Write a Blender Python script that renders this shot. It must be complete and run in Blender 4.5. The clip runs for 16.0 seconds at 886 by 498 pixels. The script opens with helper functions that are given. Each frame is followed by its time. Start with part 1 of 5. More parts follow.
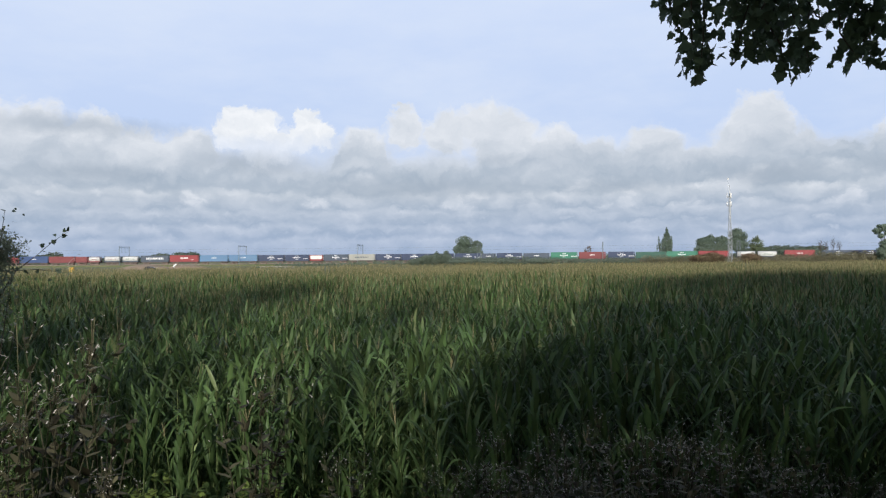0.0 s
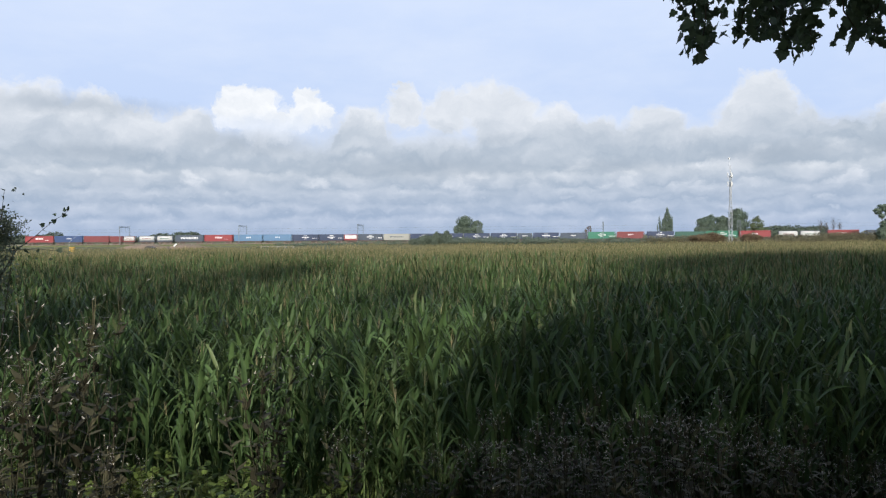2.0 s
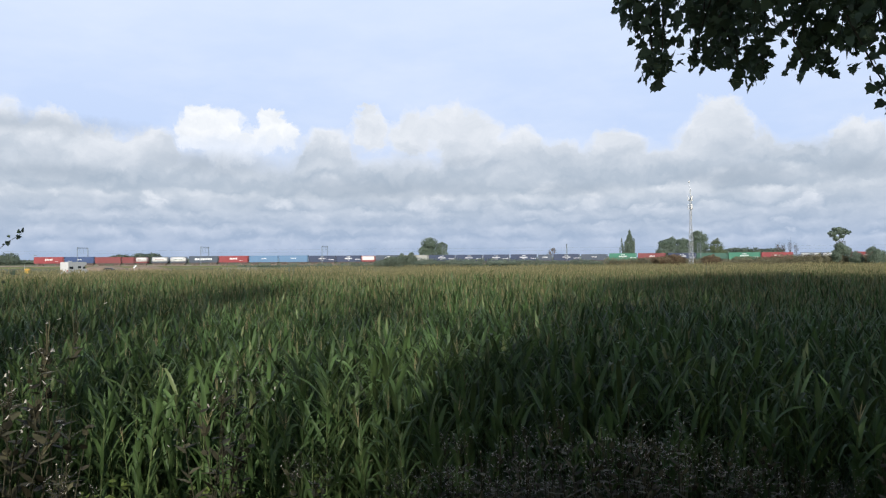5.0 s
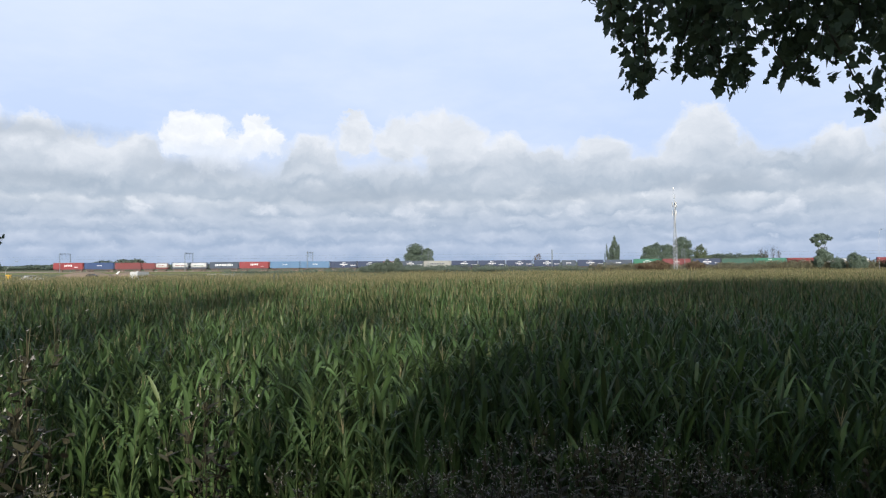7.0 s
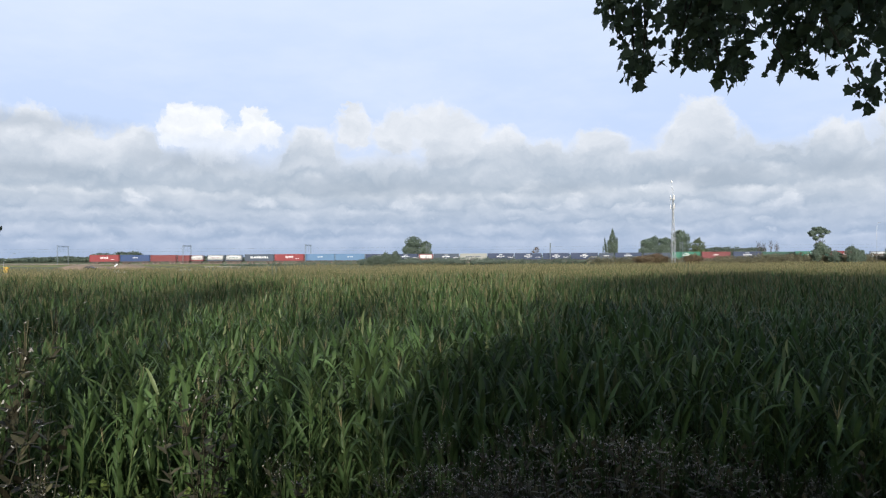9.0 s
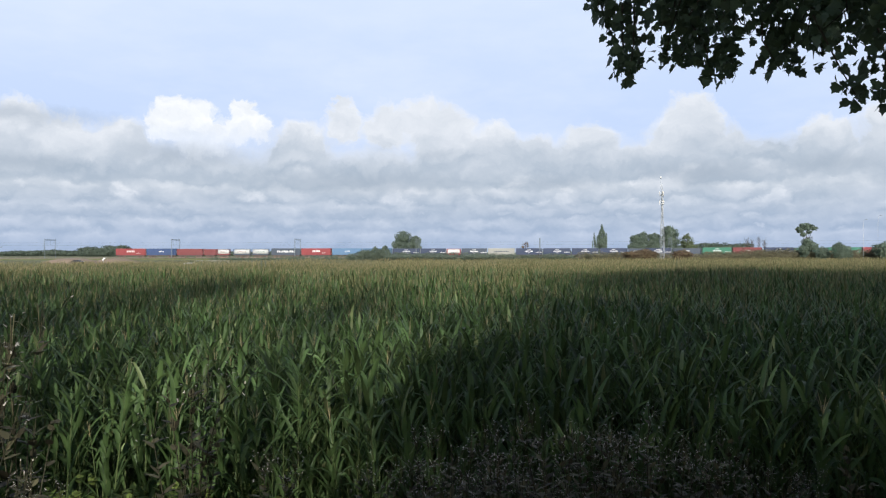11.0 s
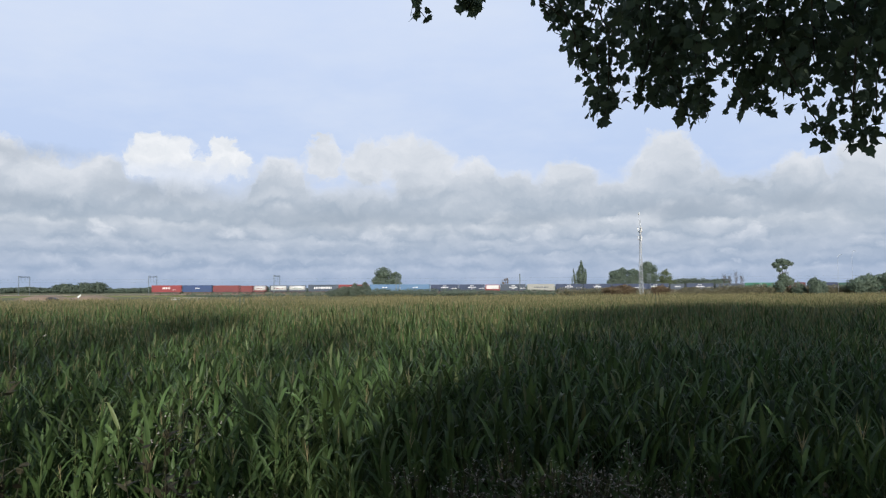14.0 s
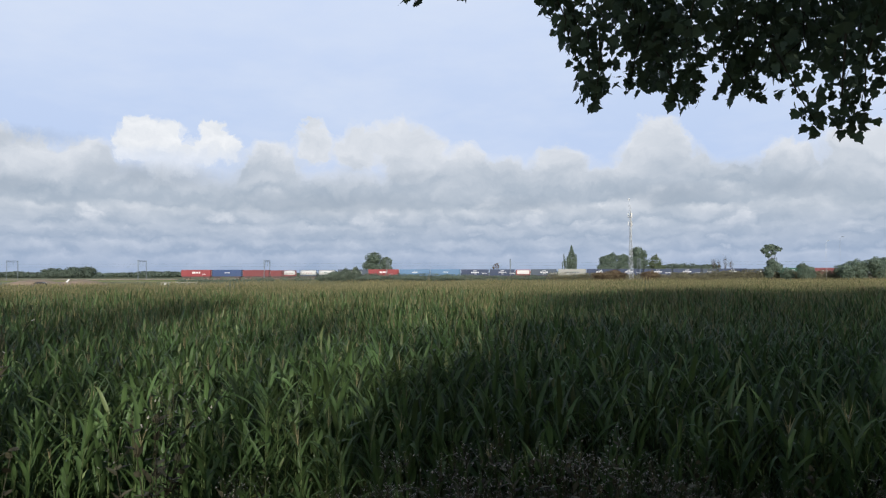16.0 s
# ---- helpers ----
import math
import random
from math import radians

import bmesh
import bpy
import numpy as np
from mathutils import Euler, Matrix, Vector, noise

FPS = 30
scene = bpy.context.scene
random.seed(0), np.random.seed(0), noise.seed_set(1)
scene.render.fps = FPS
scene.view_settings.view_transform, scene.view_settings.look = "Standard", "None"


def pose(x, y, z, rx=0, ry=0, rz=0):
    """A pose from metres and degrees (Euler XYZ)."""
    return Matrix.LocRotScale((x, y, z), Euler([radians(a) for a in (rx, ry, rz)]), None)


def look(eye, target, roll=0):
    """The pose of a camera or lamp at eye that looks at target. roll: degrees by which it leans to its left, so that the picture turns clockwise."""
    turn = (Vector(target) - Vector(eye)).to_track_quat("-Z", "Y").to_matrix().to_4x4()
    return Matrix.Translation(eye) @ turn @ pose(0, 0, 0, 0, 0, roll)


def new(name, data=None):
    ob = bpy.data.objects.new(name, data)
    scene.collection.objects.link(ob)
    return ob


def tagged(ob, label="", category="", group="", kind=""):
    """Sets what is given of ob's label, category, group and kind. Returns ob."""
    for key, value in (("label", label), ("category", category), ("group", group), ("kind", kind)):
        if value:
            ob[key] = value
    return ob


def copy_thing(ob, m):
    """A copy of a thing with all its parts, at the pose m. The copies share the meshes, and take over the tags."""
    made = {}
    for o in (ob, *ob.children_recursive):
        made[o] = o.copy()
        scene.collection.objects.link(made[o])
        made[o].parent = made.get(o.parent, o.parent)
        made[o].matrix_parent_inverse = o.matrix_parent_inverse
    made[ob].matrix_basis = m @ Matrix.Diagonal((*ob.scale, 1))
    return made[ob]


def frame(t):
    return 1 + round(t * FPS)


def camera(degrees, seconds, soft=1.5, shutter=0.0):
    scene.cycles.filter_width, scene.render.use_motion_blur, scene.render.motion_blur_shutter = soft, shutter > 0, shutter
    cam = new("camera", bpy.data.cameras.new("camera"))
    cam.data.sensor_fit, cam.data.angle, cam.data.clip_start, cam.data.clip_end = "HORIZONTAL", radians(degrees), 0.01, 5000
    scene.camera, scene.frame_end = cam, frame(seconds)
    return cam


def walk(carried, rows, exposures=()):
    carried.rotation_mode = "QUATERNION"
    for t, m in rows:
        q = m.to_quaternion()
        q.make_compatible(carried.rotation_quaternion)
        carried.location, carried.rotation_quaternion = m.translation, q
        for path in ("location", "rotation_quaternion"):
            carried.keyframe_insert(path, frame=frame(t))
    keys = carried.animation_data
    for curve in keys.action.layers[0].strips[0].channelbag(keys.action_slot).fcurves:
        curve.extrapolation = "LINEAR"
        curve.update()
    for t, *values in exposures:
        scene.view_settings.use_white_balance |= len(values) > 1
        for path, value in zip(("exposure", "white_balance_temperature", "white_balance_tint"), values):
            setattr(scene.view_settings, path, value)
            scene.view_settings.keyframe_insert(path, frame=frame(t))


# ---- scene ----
cam = camera(60.0, 16.0, soft=1.25)

EYE = 3.5
# seconds, yaw, pitch, roll
TURNS = [
    (0, 0.00, 0.57, 0.45),
    (0.5, -0.11, 0.07, 0.40),
    (1, -0.05, -0.26, 0.45),
    (1.5, 0.04, -0.62, 0.47),
    (2, 0.02, -0.93, 0.42),
    (2.5, -0.46, -1.24, 0.37),
    (3, -0.69, -1.45, 0.33),
    (3.5, -1.14, -1.65, 0.35),
    (4, -1.48, -0.73, 0.28),
    (4.5, -1.73, 0.22, 0.32),
    (5, -2.60, 0.67, 0.36),
    (7.5, -3.68, 1.11, 0.38),
    (8, -3.62, 0.81, 0.40),
    (8.5, -3.68, 0.67, 0.37),
    (11, -4.57, 0.19, 0.09),
    (11.5, -4.79, 0.96, 0.22),
    (12, -5.04, 1.92, 0.26),
    (12.5, -5.30, 2.38, 0.23),
    (13, -5.57, 2.68, 0.28),
    (13.5, -5.84, 2.86, 0.25),
    (14, -6.05, 2.88, 0.25),
    (14.5, -6.11, 2.73, 0.25),
    (15, -6.30, 2.29, 0.18),
    (15.5, -6.55, 2.04, 0.15),
    (16, -6.75, 1.76, 0.17),
]
walk(cam, [(t, pose(-0.006 * y, 0, EYE - 0.003 * y + 0.002 * p, 90 + p, r, y)) for t, y, p, r in TURNS],
     exposures=[(0.0, -0.04, 6300, 10), (1.5, 0.0, 6300, 10), (3.0, 0.08, 6300, 10), (3.6, 0.07, 6300, 10), (4.0, 0.03, 6300, 10), (5.0, 0.06, 6300, 10), (8.5, 0.08, 6300, 10), (11.5, 0.08, 6300, 10), (12.0, -0.07, 6300, 10), (16.0, -0.09, 6300, 10)])

# ---- light ----
SUN_EL, SUN_AZ = 24.0, 182.0          # degrees; azimuth from north (+y) over east
world = bpy.data.worlds.new("sky")
scene.world = world
world.use_nodes = True
wn = world.node_tree.nodes
sky = wn.new("ShaderNodeTexSky")
sky.sky_type = "NISHITA"
sky.sun_disc = False
sky.sun_elevation, sky.sun_rotation = radians(SUN_EL), radians(SUN_AZ)
wn["Background"].inputs["Strength"].default_value = 0.115
world.node_tree.links.new(sky.outputs[0], wn["Background"].inputs["Color"])
sun_data = bpy.data.lights.new("sun", "SUN")
sun_data.energy, sun_data.angle, sun_data.color = 4.8, radians(1.2), (1.0, 0.95, 0.88)
sun = new("sun", sun_data)
a, e = radians(SUN_AZ), radians(SUN_EL)
sun.matrix_world = look((0, 0, 60), (-math.sin(a) * math.cos(e), -math.cos(a) * math.cos(e), 60 - math.sin(e)))


# ---- materials ----
def tree_of(name):
    m = bpy.data.materials.new(name)
    m.use_nodes = True
    return m, m.node_tree, m.node_tree.nodes["Principled BSDF"]


def link(nt, a, b):
    nt.links.new(a, b)


def node(nt, kind, **values):
    n = nt.nodes.new(kind)
    for key, value in values.items():
        if key in n.inputs:
            n.inputs[key].default_value = value
    return n


def math_node(nt, op, a, b=None, c=None, clamp=False):
    n = nt.nodes.new("ShaderNodeMath")
    n.operation, n.use_clamp = op, clamp
    for i, v in enumerate((a, b, c)):
        if v is None:
            continue
        if isinstance(v, (int, float)):
            n.inputs[i].default_value = v
        else:
            nt.links.new(v, n.inputs[i])
    return n.outputs[0]


def mix_color(nt, fac, a, b, mode="MIX"):
    n = nt.nodes.new("ShaderNodeMix")
    n.data_type, n.blend_type = "RGBA", mode
    for i, v in ((0, fac), (6, a), (7, b)):
        if isinstance(v, (int, float)):
            n.inputs[i].default_value = v
        elif isinstance(v, tuple):
            n.inputs[i].default_value = (*v, 1.0)
        else:
            nt.links.new(v, n.inputs[i])
    return n.outputs[2]


def noise_of(nt, scale, detail=4.0, rough=0.55, vector=None):
    n = node(nt, "ShaderNodeTexNoise", Scale=scale, Detail=detail, Roughness=rough)
    if vector is not None:
        nt.links.new(vector, n.inputs["Vector"])
    return n.outputs[0]


def ramp_of(nt, value, lo, hi):
    n = nt.nodes.new("ShaderNodeMapRange")
    n.inputs[1].default_value, n.inputs[2].default_value = lo, hi
    nt.links.new(value, n.inputs[0])
    return n.outputs[0]


def object_co(nt):
    return nt.nodes.new("ShaderNodeTexCoord").outputs["Object"]


def surface(name, color, dark, rough=0.7, scale=2.0, fine=25.0, bump=0.2, metal=0.0, random_by=""):
    """A surface with stains at one scale, grain at another, and fine relief."""
    m, nt, bsdf = tree_of(name)
    co = object_co(nt)
    big = ramp_of(nt, noise_of(nt, scale, 5, 0.6, co), 0.35, 0.7)
    small = noise_of(nt, fine, 3, 0.6, co)
    c = mix_color(nt, big, color, dark)
    c = mix_color(nt, math_node(nt, "MULTIPLY", small, 0.5), c, tuple(v * 0.55 for v in color))
    if random_by:
        r = nt.nodes.new("ShaderNodeObjectInfo").outputs["Random"] if random_by == "object" else nt.nodes.new("ShaderNodeNewGeometry").outputs["Random Per Island"]
        hsv = node(nt, "ShaderNodeHueSaturation")
        link(nt, math_node(nt, "MULTIPLY_ADD", r, 0.5, 0.75), hsv.inputs["Value"])
        link(nt, c, hsv.inputs["Color"])
        c = hsv.outputs[0]
    link(nt, c, bsdf.inputs["Base Color"])
    bsdf.inputs["Roughness"].default_value, bsdf.inputs["Metallic"].default_value = rough, metal
    b = node(nt, "ShaderNodeBump", Strength=bump, Distance=0.02)
    link(nt, small, b.inputs["Height"])
    link(nt, b.outputs[0], bsdf.inputs["Normal"])
    return m


def leafy(name, color, other, rough=0.5, through_light=0.25, spread=0.6, hue=0.03, coarse=0.25, gloss=0.16, glint=0.0):
    """Leaves: each one with a tone of its own, patches over metres, and light that comes through."""
    m, nt, bsdf = tree_of(name)
    r = nt.nodes.new("ShaderNodeNewGeometry").outputs["Random Per Island"]
    patch = ramp_of(nt, noise_of(nt, coarse, 3, 0.6, object_co(nt)), 0.35, 0.68)
    c = mix_color(nt, math_node(nt, "MULTIPLY_ADD", r, 0.5, math_node(nt, "MULTIPLY", patch, 0.5)), color, other)
    # a share of leaves is coloured pale to paint in glossy highlights
    if glint:
        pick = math_node(nt, "FRACT", math_node(nt, "MULTIPLY", r, 37.0))
        c = mix_color(nt, ramp_of(nt, pick, 1 - glint, 1 - glint * 0.5), c, (0.17, 0.20, 0.085))
    hsv = node(nt, "ShaderNodeHueSaturation")
    link(nt, math_node(nt, "MULTIPLY_ADD", r, spread, 1 - spread / 2), hsv.inputs["Value"])
    link(nt, math_node(nt, "MULTIPLY_ADD", r, hue, 0.5 - hue / 2), hsv.inputs["Hue"])
    link(nt, c, hsv.inputs["Color"])
    c = hsv.outputs[0]
    link(nt, c, bsdf.inputs["Base Color"])
    bsdf.inputs["Roughness"].default_value = rough
    bsdf.inputs["Specular IOR Level"].default_value = gloss
    t = nt.nodes.new("ShaderNodeBsdfTranslucent")
    link(nt, c, t.inputs["Color"])
    mix = nt.nodes.new("ShaderNodeMixShader")
    mix.inputs[0].default_value = through_light
    link(nt, bsdf.outputs[0], mix.inputs[1])
    link(nt, t.outputs[0], mix.inputs[2])
    link(nt, mix.outputs[0], nt.nodes["Material Output"].inputs["Surface"])
    return m


def box_paint(name, color, wear=0.12):
    """Corrugated steel paint: faded patches, rust runs, dirt."""
    m, nt, bsdf = tree_of(name)
    co = object_co(nt)
    stretch = node(nt, "ShaderNodeMapping")
    stretch.inputs["Scale"].default_value = (1.5, 1.5, 0.25)
    link(nt, co, stretch.inputs["Vector"])
    runs = ramp_of(nt, noise_of(nt, 3.0, 5, 0.7, stretch.outputs[0]), 0.58, 0.8)
    fade = noise_of(nt, 0.35, 4, 0.6, co)
    c = mix_color(nt, math_node(nt, "MULTIPLY", fade, 0.45), color, tuple(0.75 * v + 0.045 for v in color))
    c = mix_color(nt, math_node(nt, "MULTIPLY", runs, wear * 3), c, (0.10, 0.055, 0.035))
    link(nt, c, bsdf.inputs["Base Color"])
    bsdf.inputs["Roughness"].default_value = 0.55
    return m


MAIZE = leafy("maize_leaf", (0.050, 0.093, 0.029), (0.088, 0.128, 0.044), 0.48, 0.30, 1.1, 0.03, 0.12, 0.28, 0.07)
MAIZE_STRAW = leafy("straw_maize_leaf", (0.108, 0.122, 0.050), (0.165, 0.160, 0.074), 0.6, 0.35, 0.35, 0.03, 0.06)
TASSEL = leafy("maize_tassel", (0.29, 0.245, 0.13), (0.35, 0.30, 0.165), 0.9, 0.35, 0.4, 0.02, 0.1)
STALK = leafy("maize_stalk", (0.06, 0.095, 0.03), (0.09, 0.105, 0.04), 0.6, 0.0, 0.4)
WEED = leafy("weed_leaf", (0.056, 0.058, 0.030), (0.092, 0.074, 0.048), 0.55, 0.25, 1.2, 0.06, 0.8, 0.07)
WEED_STEM = leafy("weed_stem", (0.040, 0.040, 0.022), (0.055, 0.048, 0.030), 0.8, 0.0, 0.4)
SEED = leafy("seed_head", (0.50, 0.47, 0.41), (0.36, 0.32, 0.27), 0.9, 0.2, 0.6, 0.02, 1.0)
GRASS = leafy("grass_blade", (0.10, 0.15, 0.035), (0.17, 0.19, 0.055), 0.6, 0.25, 0.6, 0.04, 0.3)
POPLAR = leafy("poplar_leaf", (0.092, 0.128, 0.082), (0.115, 0.155, 0.098), 0.55, 0.30, 0.4, 0.03, 0.8, 0.3)
BARK = surface("bark", (0.10, 0.08, 0.06), (0.05, 0.042, 0.034), 0.9, 3.0, 30.0, 0.6)
# distance haze is put into the tree, far and wood leaf colours
HAZED_TREE_LEAF = leafy("hazed_tree_leaf", (0.150, 0.198, 0.150), (0.18, 0.225, 0.172), 0.8, 0.45, 0.5, 0.05, 0.12)
WILLOW_LEAF = leafy("willow_leaf", (0.085, 0.115, 0.060), (0.12, 0.14, 0.08), 0.6, 0.15, 0.5, 0.04, 0.3)
HAZED_FAR_LEAF = leafy("hazed_far_leaf", (0.115, 0.150, 0.115), (0.15, 0.178, 0.138), 0.8, 0.3, 0.5, 0.04, 0.05)
HAZED_WOOD_LEAF = leafy("hazed_wood_leaf", (0.095, 0.125, 0.100), (0.12, 0.15, 0.115), 0.8, 0.3, 0.4, 0.04, 0.03)
BROWN_LEAF = leafy("dry_leaf", (0.13, 0.085, 0.055), (0.12, 0.10, 0.06), 0.7, 0.15, 0.6, 0.04, 0.3)
OLIVE_LEAF = leafy("olive_leaf", (0.155, 0.145, 0.095), (0.19, 0.18, 0.12), 0.8, 0.3, 0.5, 0.04, 0.2)
BROAD_LEAF = leafy("broad_weed_leaf", (0.11, 0.165, 0.036), (0.17, 0.20, 0.055), 0.5, 0.3, 0.7, 0.04, 1.0, 0.2)
SHRUB_LEAF = leafy("shrub_leaf", (0.20, 0.235, 0.165), (0.25, 0.275, 0.21), 0.6, 0.6, 0.6, 0.05, 1.0)
BALLAST = surface("ballast", (0.20, 0.17, 0.14), (0.13, 0.11, 0.09), 0.95, 0.4, 12.0, 0.8)
STEEL = surface("rail_steel", (0.22, 0.15, 0.11), (0.30, 0.26, 0.23), 0.5, 2.0, 20.0, 0.2, 0.6)
GALVANISED = surface("galvanised_steel", (0.52, 0.54, 0.55), (0.40, 0.42, 0.43), 0.5, 0.6, 12.0, 0.1, 0.3)
MAST_PAINT = surface("mast_paint", (0.46, 0.48, 0.50), (0.37, 0.39, 0.41), 0.5, 0.4, 9.0, 0.1)
PORTAL_STEEL = surface("portal_steel", (0.22, 0.26, 0.28), (0.16, 0.19, 0.20), 0.6, 0.5, 9.0, 0.1, 0.2)
FRAME_DARK = surface("wagon_paint", (0.10, 0.07, 0.06), (0.06, 0.05, 0.045), 0.7, 0.8, 12.0, 0.2)
RUBBER = surface("rubber", (0.025, 0.025, 0.026), (0.04, 0.038, 0.035), 0.85, 5.0, 40.0, 0.2)
GLASS_DARK = surface("dark_glass", (0.03, 0.035, 0.04), (0.04, 0.045, 0.05), 0.08, 1.0, 5.0, 0.0)
WHITE_BODY = surface("white_body", (0.56, 0.56, 0.55), (0.50, 0.50, 0.49), 0.35, 0.6, 6.0, 0.03)
CONCRETE = surface("pale_concrete", (0.36, 0.34, 0.28), (0.28, 0.26, 0.22), 0.9, 0.5, 9.0, 0.3)
EARTH = surface("bare_earth", (0.27, 0.20, 0.15), (0.20, 0.16, 0.11), 0.95, 0.3, 5.0, 0.6)
YELLOW = surface("yellow_paint", (0.80, 0.50, 0.06), (0.70, 0.38, 0.04), 0.5, 1.5, 9.0, 0.05)
CAR_PAINT = surface("dark_car_paint", (0.035, 0.032, 0.034), (0.05, 0.045, 0.045), 0.25, 1.0, 9.0, 0.0)
RED_LAMP = surface("red_lens", (0.45, 0.03, 0.02), (0.35, 0.03, 0.02), 0.2, 3.0, 20.0, 0.0)
LETTER = surface("white_lettering", (0.80, 0.80, 0.80), (0.66, 0.66, 0.66), 0.5, 1.0, 9.0, 0.0)

PAINTS = {
    "red": box_paint("red_box_paint", (0.22, 0.022, 0.027)),
    "brick": box_paint("brick_box_paint", (0.155, 0.024, 0.027), 0.15),
    "blue": box_paint("blue_box_paint", (0.015, 0.046, 0.140)),
    "navy": box_paint("navy_box_paint", (0.016, 0.032, 0.080)),
    "slate": box_paint("slate_box_paint", (0.040, 0.058, 0.088)),
    "lightblue": box_paint("pale_blue_box_paint", (0.085, 0.175, 0.30)),
    "green": box_paint("green_box_paint", (0.022, 0.155, 0.095)),
    "darkgreen": box_paint("dark_green_box_paint", (0.016, 0.080, 0.055)),
    "tan": box_paint("beige_box_paint", (0.30, 0.30, 0.27)),
    "white": box_paint("white_box_paint", (0.58, 0.58, 0.56)),
}


def ground_material():
    m, nt, bsdf = tree_of("ground_cover")
    co = object_co(nt)
    patch = ramp_of(nt, noise_of(nt, 0.02, 6, 0.6, co), 0.4, 0.62)
    tuft = noise_of(nt, 1.5, 5, 0.7, co)
    c = mix_color(nt, patch, (0.10, 0.13, 0.045), (0.17, 0.165, 0.075))
    c = mix_color(nt, math_node(nt, "MULTIPLY", tuft, 0.7), c, (0.055, 0.06, 0.028))
    link(nt, c, bsdf.inputs["Base Color"])
    bsdf.inputs["Roughness"].default_value = 0.95
    b = node(nt, "ShaderNodeBump", Strength=0.7, Distance=0.08)
    link(nt, tuft, b.inputs["Height"])
    link(nt, b.outputs[0], bsdf.inputs["Normal"])
    return m


GROUND = ground_material()


def cloud_material():
    """Pale sky with heaped clouds over a layered deck; UV holds azimuth and elevation in degrees."""
    m = bpy.data.materials.new("cloudy_sky")
    m.use_nodes = True
    nt = m.node_tree
    nt.nodes.clear()
    uv = nt.nodes.new("ShaderNodeUVMap")
    uv.uv_map = "UVMap"
    sep = nt.nodes.new("ShaderNodeSeparateXYZ")
    link(nt, uv.outputs[0], sep.inputs[0])
    el = sep.outputs[1]

    def warp(vec, scale, amount, detail):
        n = node(nt, "ShaderNodeTexNoise", Scale=scale, Detail=detail, Roughness=0.62)
        link(nt, vec, n.inputs["Vector"])
        off = nt.nodes.new("ShaderNodeVectorMath")
        off.operation = "SUBTRACT"
        link(nt, n.outputs["Color"], off.inputs[0])
        off.inputs[1].default_value = (0.5, 0.5, 0.5)
        add = nt.nodes.new("ShaderNodeVectorMath")
        add.operation = "MULTIPLY_ADD"
        link(nt, off.outputs[0], add.inputs[0])
        add.inputs[1].default_value = (amount, amount, 0.0)
        link(nt, vec, add.inputs[2])
        return add.outputs[0]

    def mapped(vec, scale, shift=(0.0, 0.0, 0.0)):
        n = nt.nodes.new("ShaderNodeMapping")
        n.inputs["Scale"].default_value, n.inputs["Location"].default_value = scale, shift
        link(nt, vec, n.inputs["Vector"])
        return n.outputs[0]

    bent = warp(warp(uv.outputs[0], 0.16, 2.4, 2.0), 0.55, 2.4, 6.0)

    fluffy = warp(bent, 1.3, 1.2, 3.5)

    def heaps(blobs):
        low = None
        for az, elev, r in blobs:
            dist = nt.nodes.new("ShaderNodeVectorMath")
            dist.operation = "DISTANCE"
            link(nt, fluffy, dist.inputs[0])
            dist.inputs[1].default_value = (az, elev, 0.0)
            d = math_node(nt, "MULTIPLY", dist.outputs["Value"], 1.0 / r)
            low = d if low is None else math_node(nt, "SMOOTH_MIN", low, d, 0.35)
        return low

    bright = heaps(((-14.5, 9.6, 1.5), (-13.2, 9.0, 1.5), (-15.6, 8.6, 1.2), (-13.4, 7.8, 1.5), (-10.1, 9.9, 1.0), (-9.2, 8.8, 1.1), (-10.6, 8.4, 1.0), (-11.8, 8.0, 1.1)))
    heap = heaps(((-3.1, 10.9, 0.7), (-2.8, 9.4, 1.5), (0.3, 9.0, 1.8), (3.5, 9.6, 2.1), (5.0, 7.8, 2.5), (-6.0, 7.0, 2.4),
                  (8.5, 7.6, 2.0), (11.6, 6.8, 2.1), (15.2, 7.2, 2.1), (17.1, 5.5, 2.2), (22.7, 9.2, 1.9), (22.3, 7.0, 3.0),
                  (24.8, 6.0, 2.6), (20.1, 5.6, 2.4), (27.5, 5.6, 1.9), (31.0, 7.0, 2.2), (35.6, 7.4, 2.6), (-28.1, 8.0, 2.2),
                  (-24.7, 7.8, 2.2), (-21.4, 7.4, 2.2), (-18.5, 7.4, 2.0), (-31.5, 8.6, 2.6)))
    bent_sep = nt.nodes.new("ShaderNodeSeparateXYZ")
    link(nt, bent, bent_sep.inputs[0])
    bent_el = bent_sep.outputs[1]

    def billows(scale, shift, push):
        """Relief lit from above: the density here less the density a little higher."""
        co = mapped(bent, scale, (shift, shift * 0.7, 0.0))
        up = nt.nodes.new("ShaderNodeVectorMath")
        link(nt, co, up.inputs[0])
        up.inputs[1].default_value = (-0.3 * push, push, 0.0)
        return math_node(nt, "SUBTRACT", noise_of(nt, 1.0, 6, 0.55, co), noise_of(nt, 1.0, 6, 0.55, up.outputs[0]))

    GREY, WHITE = (0.43, 0.50, 0.585), (0.83, 0.85, 0.885)
    veil = noise_of(nt, 1.0, 5, 0.6, mapped(uv.outputs[0], (0.05, 0.14, 1.0)))
    height = ramp_of(nt, el, 5.0, 20.0)
    clear = mix_color(nt, height, (0.53, 0.655, 0.90), (0.67, 0.765, 0.96))
    final = mix_color(nt, math_node(nt, "MULTIPLY", ramp_of(nt, veil, 0.40, 0.72), 0.8), clear, (0.75, 0.82, 0.95))
    # rows of flat-based clouds, each nearer and higher than the last
    soft = warp(uv.outputs[0], 0.8, 1.1, 4.0)
    soft_sep = nt.nodes.new("ShaderNodeSeparateXYZ")
    link(nt, soft, soft_sep.inputs[0])
    soft_el = soft_sep.outputs[1]
